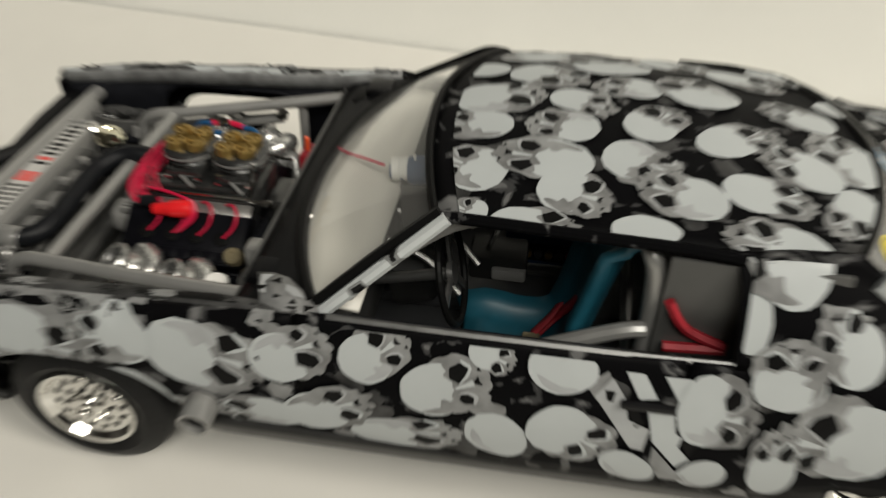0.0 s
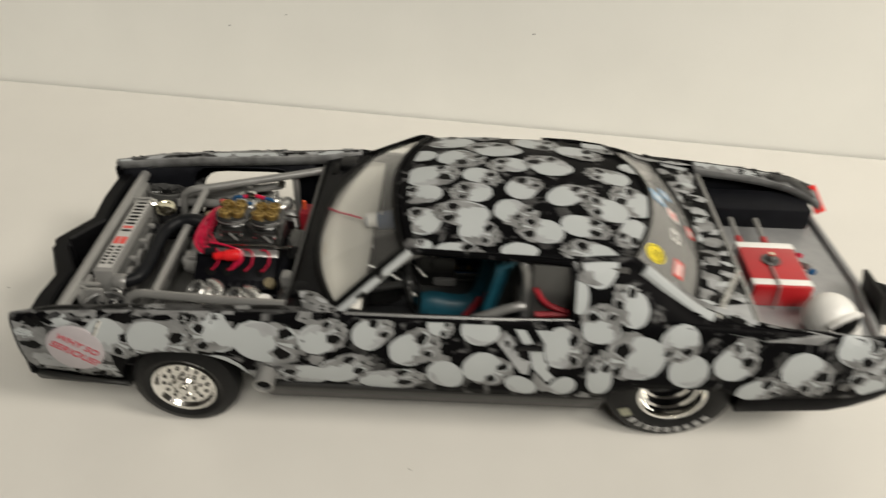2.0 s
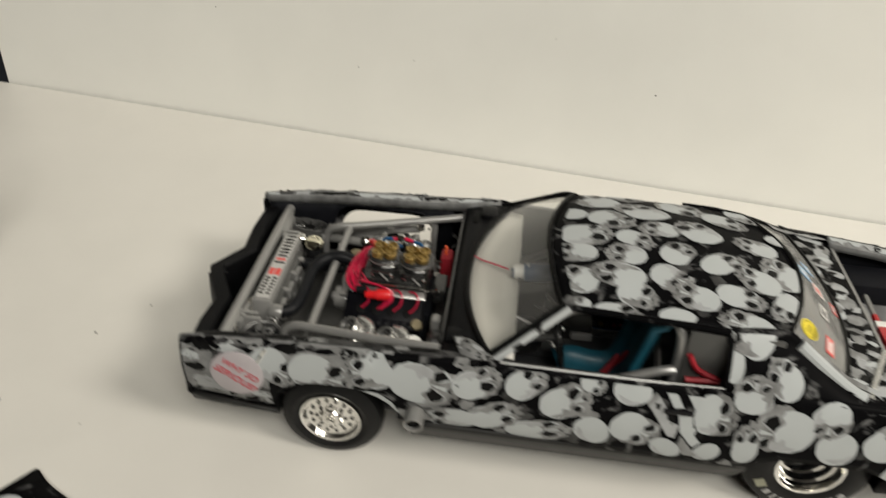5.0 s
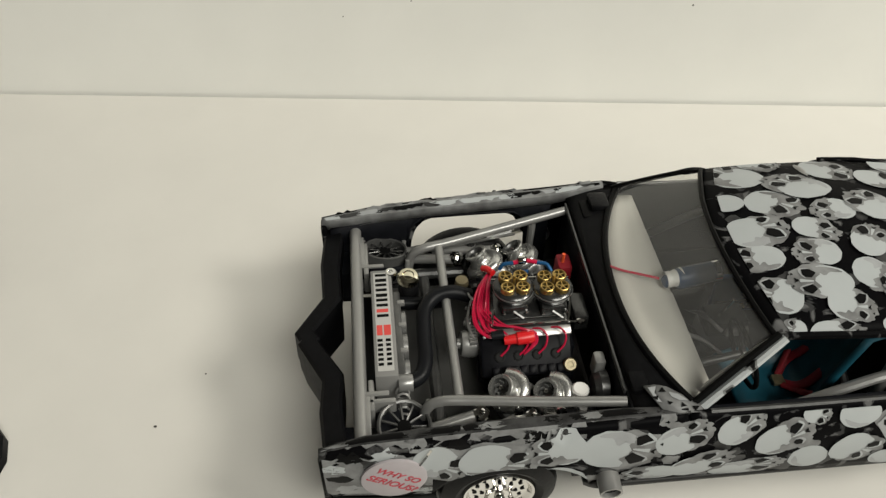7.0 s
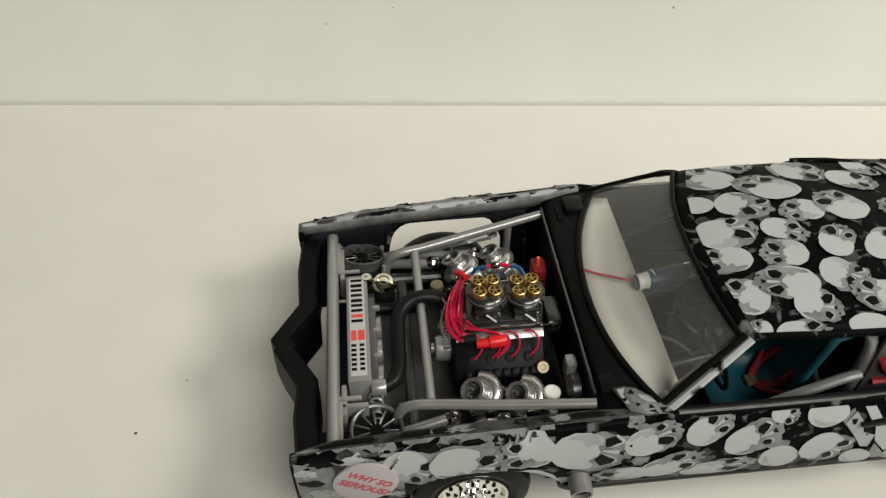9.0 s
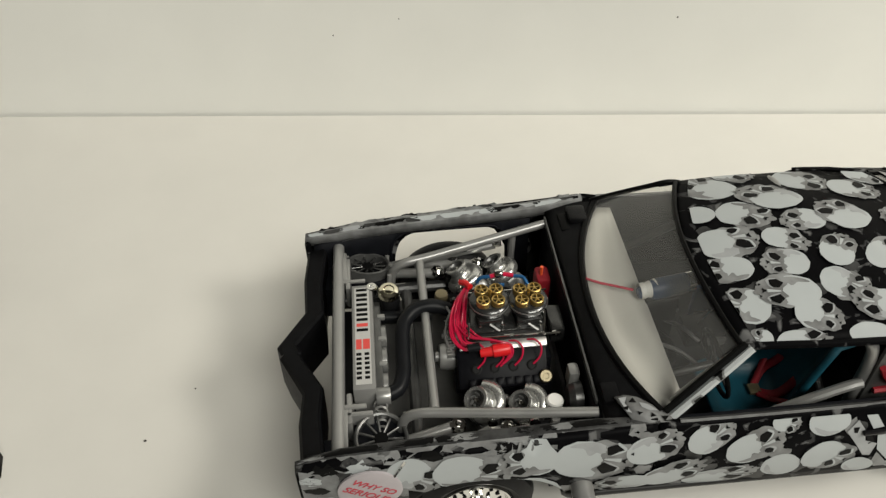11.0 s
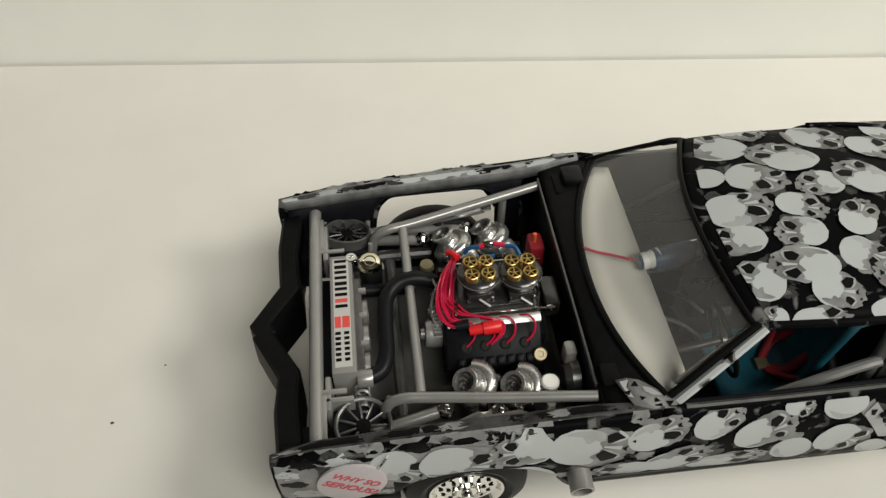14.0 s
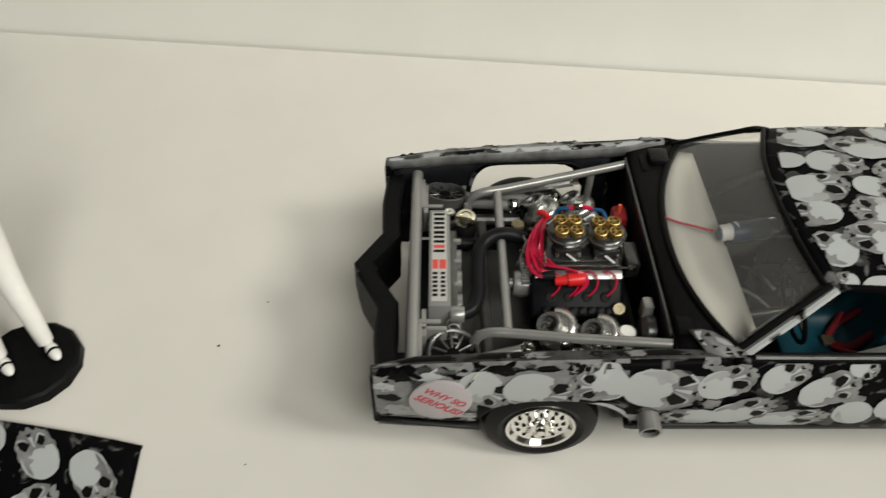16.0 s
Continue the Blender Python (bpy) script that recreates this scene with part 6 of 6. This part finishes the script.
# cowl corner patch: grey print with angular black holes
b = bmesh.new()
outline = [(29.3, -29.1), (31.6, -28.9), (33.9, -29.6), (36.5, -31.8), (39.6, -34.2), (39.6, -36.3), (34.8, -36.0), (31.6, -34.8)]
rim = [b.verts.new((x, y, 40.0)) for x, y in outline]
b.faces.new(rim[::-1])
cc = part("cowl_corner", b, M_MID, car, "cowl corner in grey print")
thick(cc, 0.5, 1.0)


def cowl_spot(x, y, lift):
    return Vector((x, y, 40.45 + lift))


rng = random.Random(3)
for x, y, r in ((32.8, -30.6, 1.0), (30.9, -32.2, 0.8), (35.9, -34.4, 0.7), (38.2, -35.2, 0.9), (33.4, -33.6, 0.6)):
    a = rng.uniform(0, 6)
    stripe(cc, cowl_spot, [(x + r * math.cos(a + t) * rng.uniform(0.8, 1.2), y + r * math.sin(a + t) * rng.uniform(0.7, 1.1)) for t in (0, 2.0, 4.1)], 2)
stripe(cc, cowl_spot, [(30.0, -29.6), (31.8, -29.4), (31.0, -31.0), (31.9, -33.4), (30.9, -33.0)], 4, 0.15)
stripe(cc, cowl_spot, [(34.0, -31.0), (35.6, -31.6), (37.4, -33.4), (35.6, -33.2), (34.2, -32.2)], 4, 0.15)

# the cabin narrows on its far side
CABIN = ("roof", "roof_rail", "screen_pillar", "pillar_seal", "sail_panel", "sail_trim", "windscreen", "roof_seal", "rear_window", "roof_rear_seal", "window_sticker", "skull_print", "print_patch", "cage_hoop", "cage_front_bar", "cage_rear_bar")
INSET = [(46, 2.0), (60, 2.7), (75, 3.7), (90, 4.6), (105, 5.2), (125, 0.6), (135, 0)]
for o in car.children_recursive:
    if o.name.split(".")[0] in CABIN:
        for v in o.data.vertices:
            x, y, z = v.co / MM
            if y > 0 and z > 41:
                v.co.y -= MM * curve(INSET, x) * min(1.0, (z - 41) / 9) * min(1.0, y / 20)

# ---- loose panels lying on the board ----
def panel(name, corner_pts, z, label, seed, count, size, bow):
    """A thin domed lid through four corners, with the same print."""
    e = thing(name, 0, 0, 0, label, "car panel")
    p = [Vector((*q, z)) for q in corner_pts]

    def spot(u, v, lift):
        u, v = min(max(u, 0.0), 1.0), min(max(v, 0.0), 1.0)
        a = p[0].lerp(p[1], u)
        b = p[3].lerp(p[2], u)
        q = a.lerp(b, v)
        out = (p[0] - p[3]).normalized()
        q += out * (bow * math.sin(math.pi * u ** 0.7)) * (1 - v)
        q.z += 1.1 * math.sin(math.pi * u) ** 0.6 + 0.5 + lift
        return q
    sh = part("panel_shell", grid([[spot(i / 14, j / 10, -0.5) for i in range(15)] for j in range(11)]), M_BLACK, e)
    thick(sh, 1.0, 0.0)
    part("panel_rim", tube([spot(k / 10, 0, -0.9) for k in range(11)], 0.55, 6, steps=2), M_BLACK, e)
    lu, lv = (p[1] - p[0]).length, (p[3] - p[0]).length
    r = random.Random(seed)
    n = int(count ** 0.5)
    for i in range(n + 1):
        for j in range(n):
            u, v = (i + r.uniform(0.2, 0.8)) / (n + 1), (j + r.uniform(0.25, 0.75)) / n
            skull(sh, spot, u, v, size, r.uniform(0, 360), r, (1 / lu, 1 / lv), wide=0.9)
    return e


panel("hood_panel", [(-71, -54), (-17, -74.7), (-50, -132), (-106, -106)], 1.0, "loose car hood with grey skull print lying on the board", 2, 18, 6.6, -3.2)
panel("trunk_lid", [(-149.2, -23.9), (-94.0, -33.2), (-91.2, -73), (-146.4, -64)], 1.0, "loose trunk lid with grey skull print lying on the board", 5, 14, 6.6, 0.3)

# ---- figurine on a round base: one plain mesh ----
b = lathe([(0, 3.2), (12.4, 3.2), (13.2, 2.6), (13.5, 0.2), (13.1, 0), (0, 0)], at(-129.4, -9.2, 0), 14)
nb = len(b.faces)


def limb(pts, r, r1, seg=12):
    tube(pts, r, seg, bm=b, steps=5, r1=r1)


limb([(-125.2, -5.0, 5.2), (-127.4, -2.4, 13), (-131.2, 2.2, 22), (-133.6, 6.0, 31), (-134.4, 7.4, 40)], 2.0, 4.3)
limb([(-135.4, -9.8, 5.2), (-137.6, -6.0, 14), (-139.0, 0.4, 24), (-138.4, 5.0, 32), (-137.6, 7.0, 40)], 2.0, 4.3)
for x, y in ((-122.9, -7.2), (-133.2, -12.0)):
    bmesh.ops.create_uvsphere(b, u_segments=14, v_segments=8, radius=1.0, matrix=at(x, y, 4.5, 0, 0, 42) @ Matrix.Diagonal((1.6, 4.0, 1.35, 1)))
limb([(-136, 7, 38), (-136, 7.6, 48), (-136, 8, 58), (-136, 8, 63)], 6.0, 4.6, 16)
limb([(-130.6, 8, 60), (-128.4, 6, 50), (-130, 2, 43)], 2.2, 1.6)
limb([(-141.4, 8, 60), (-143.6, 6, 50), (-142, 2, 43)], 2.2, 1.6)
bmesh.ops.create_uvsphere(b, u_segments=18, v_segments=12, radius=1.0, matrix=at(-136, 7.6, 70) @ Matrix.Diagonal((3.6, 4.0, 5.0, 1)))
b.faces.ensure_lookup_table()
for i, f in enumerate(b.faces):
    f.material_index = 0 if i < nb else 1
for x, y in ((-122.9, -7.2), (-133.2, -12.0)):
    # two dark straps over each foot
    k = len(b.faces)
    for back, width, tilt in ((1.6, 1.95, 60), (-1.0, 1.75, 90)):
        m = at(x - 0.68 * back, y + 0.74 * back, 4.7, 0, 0, 42) @ Matrix.Rotation(radians(tilt), 4, "X")
        lathe([(width - 0.05, -0.42), (width + 0.12, 0), (width - 0.05, 0.42)], m, 16, bm=b)
    b.faces.ensure_lookup_table()
    for f in b.faces[k:]:
        f.material_index = 0
fig = part("figurine", b, (M_FLAT, M_WHITE))
tagged(fig, "white unpainted figurine standing on a round black base", "figurine")
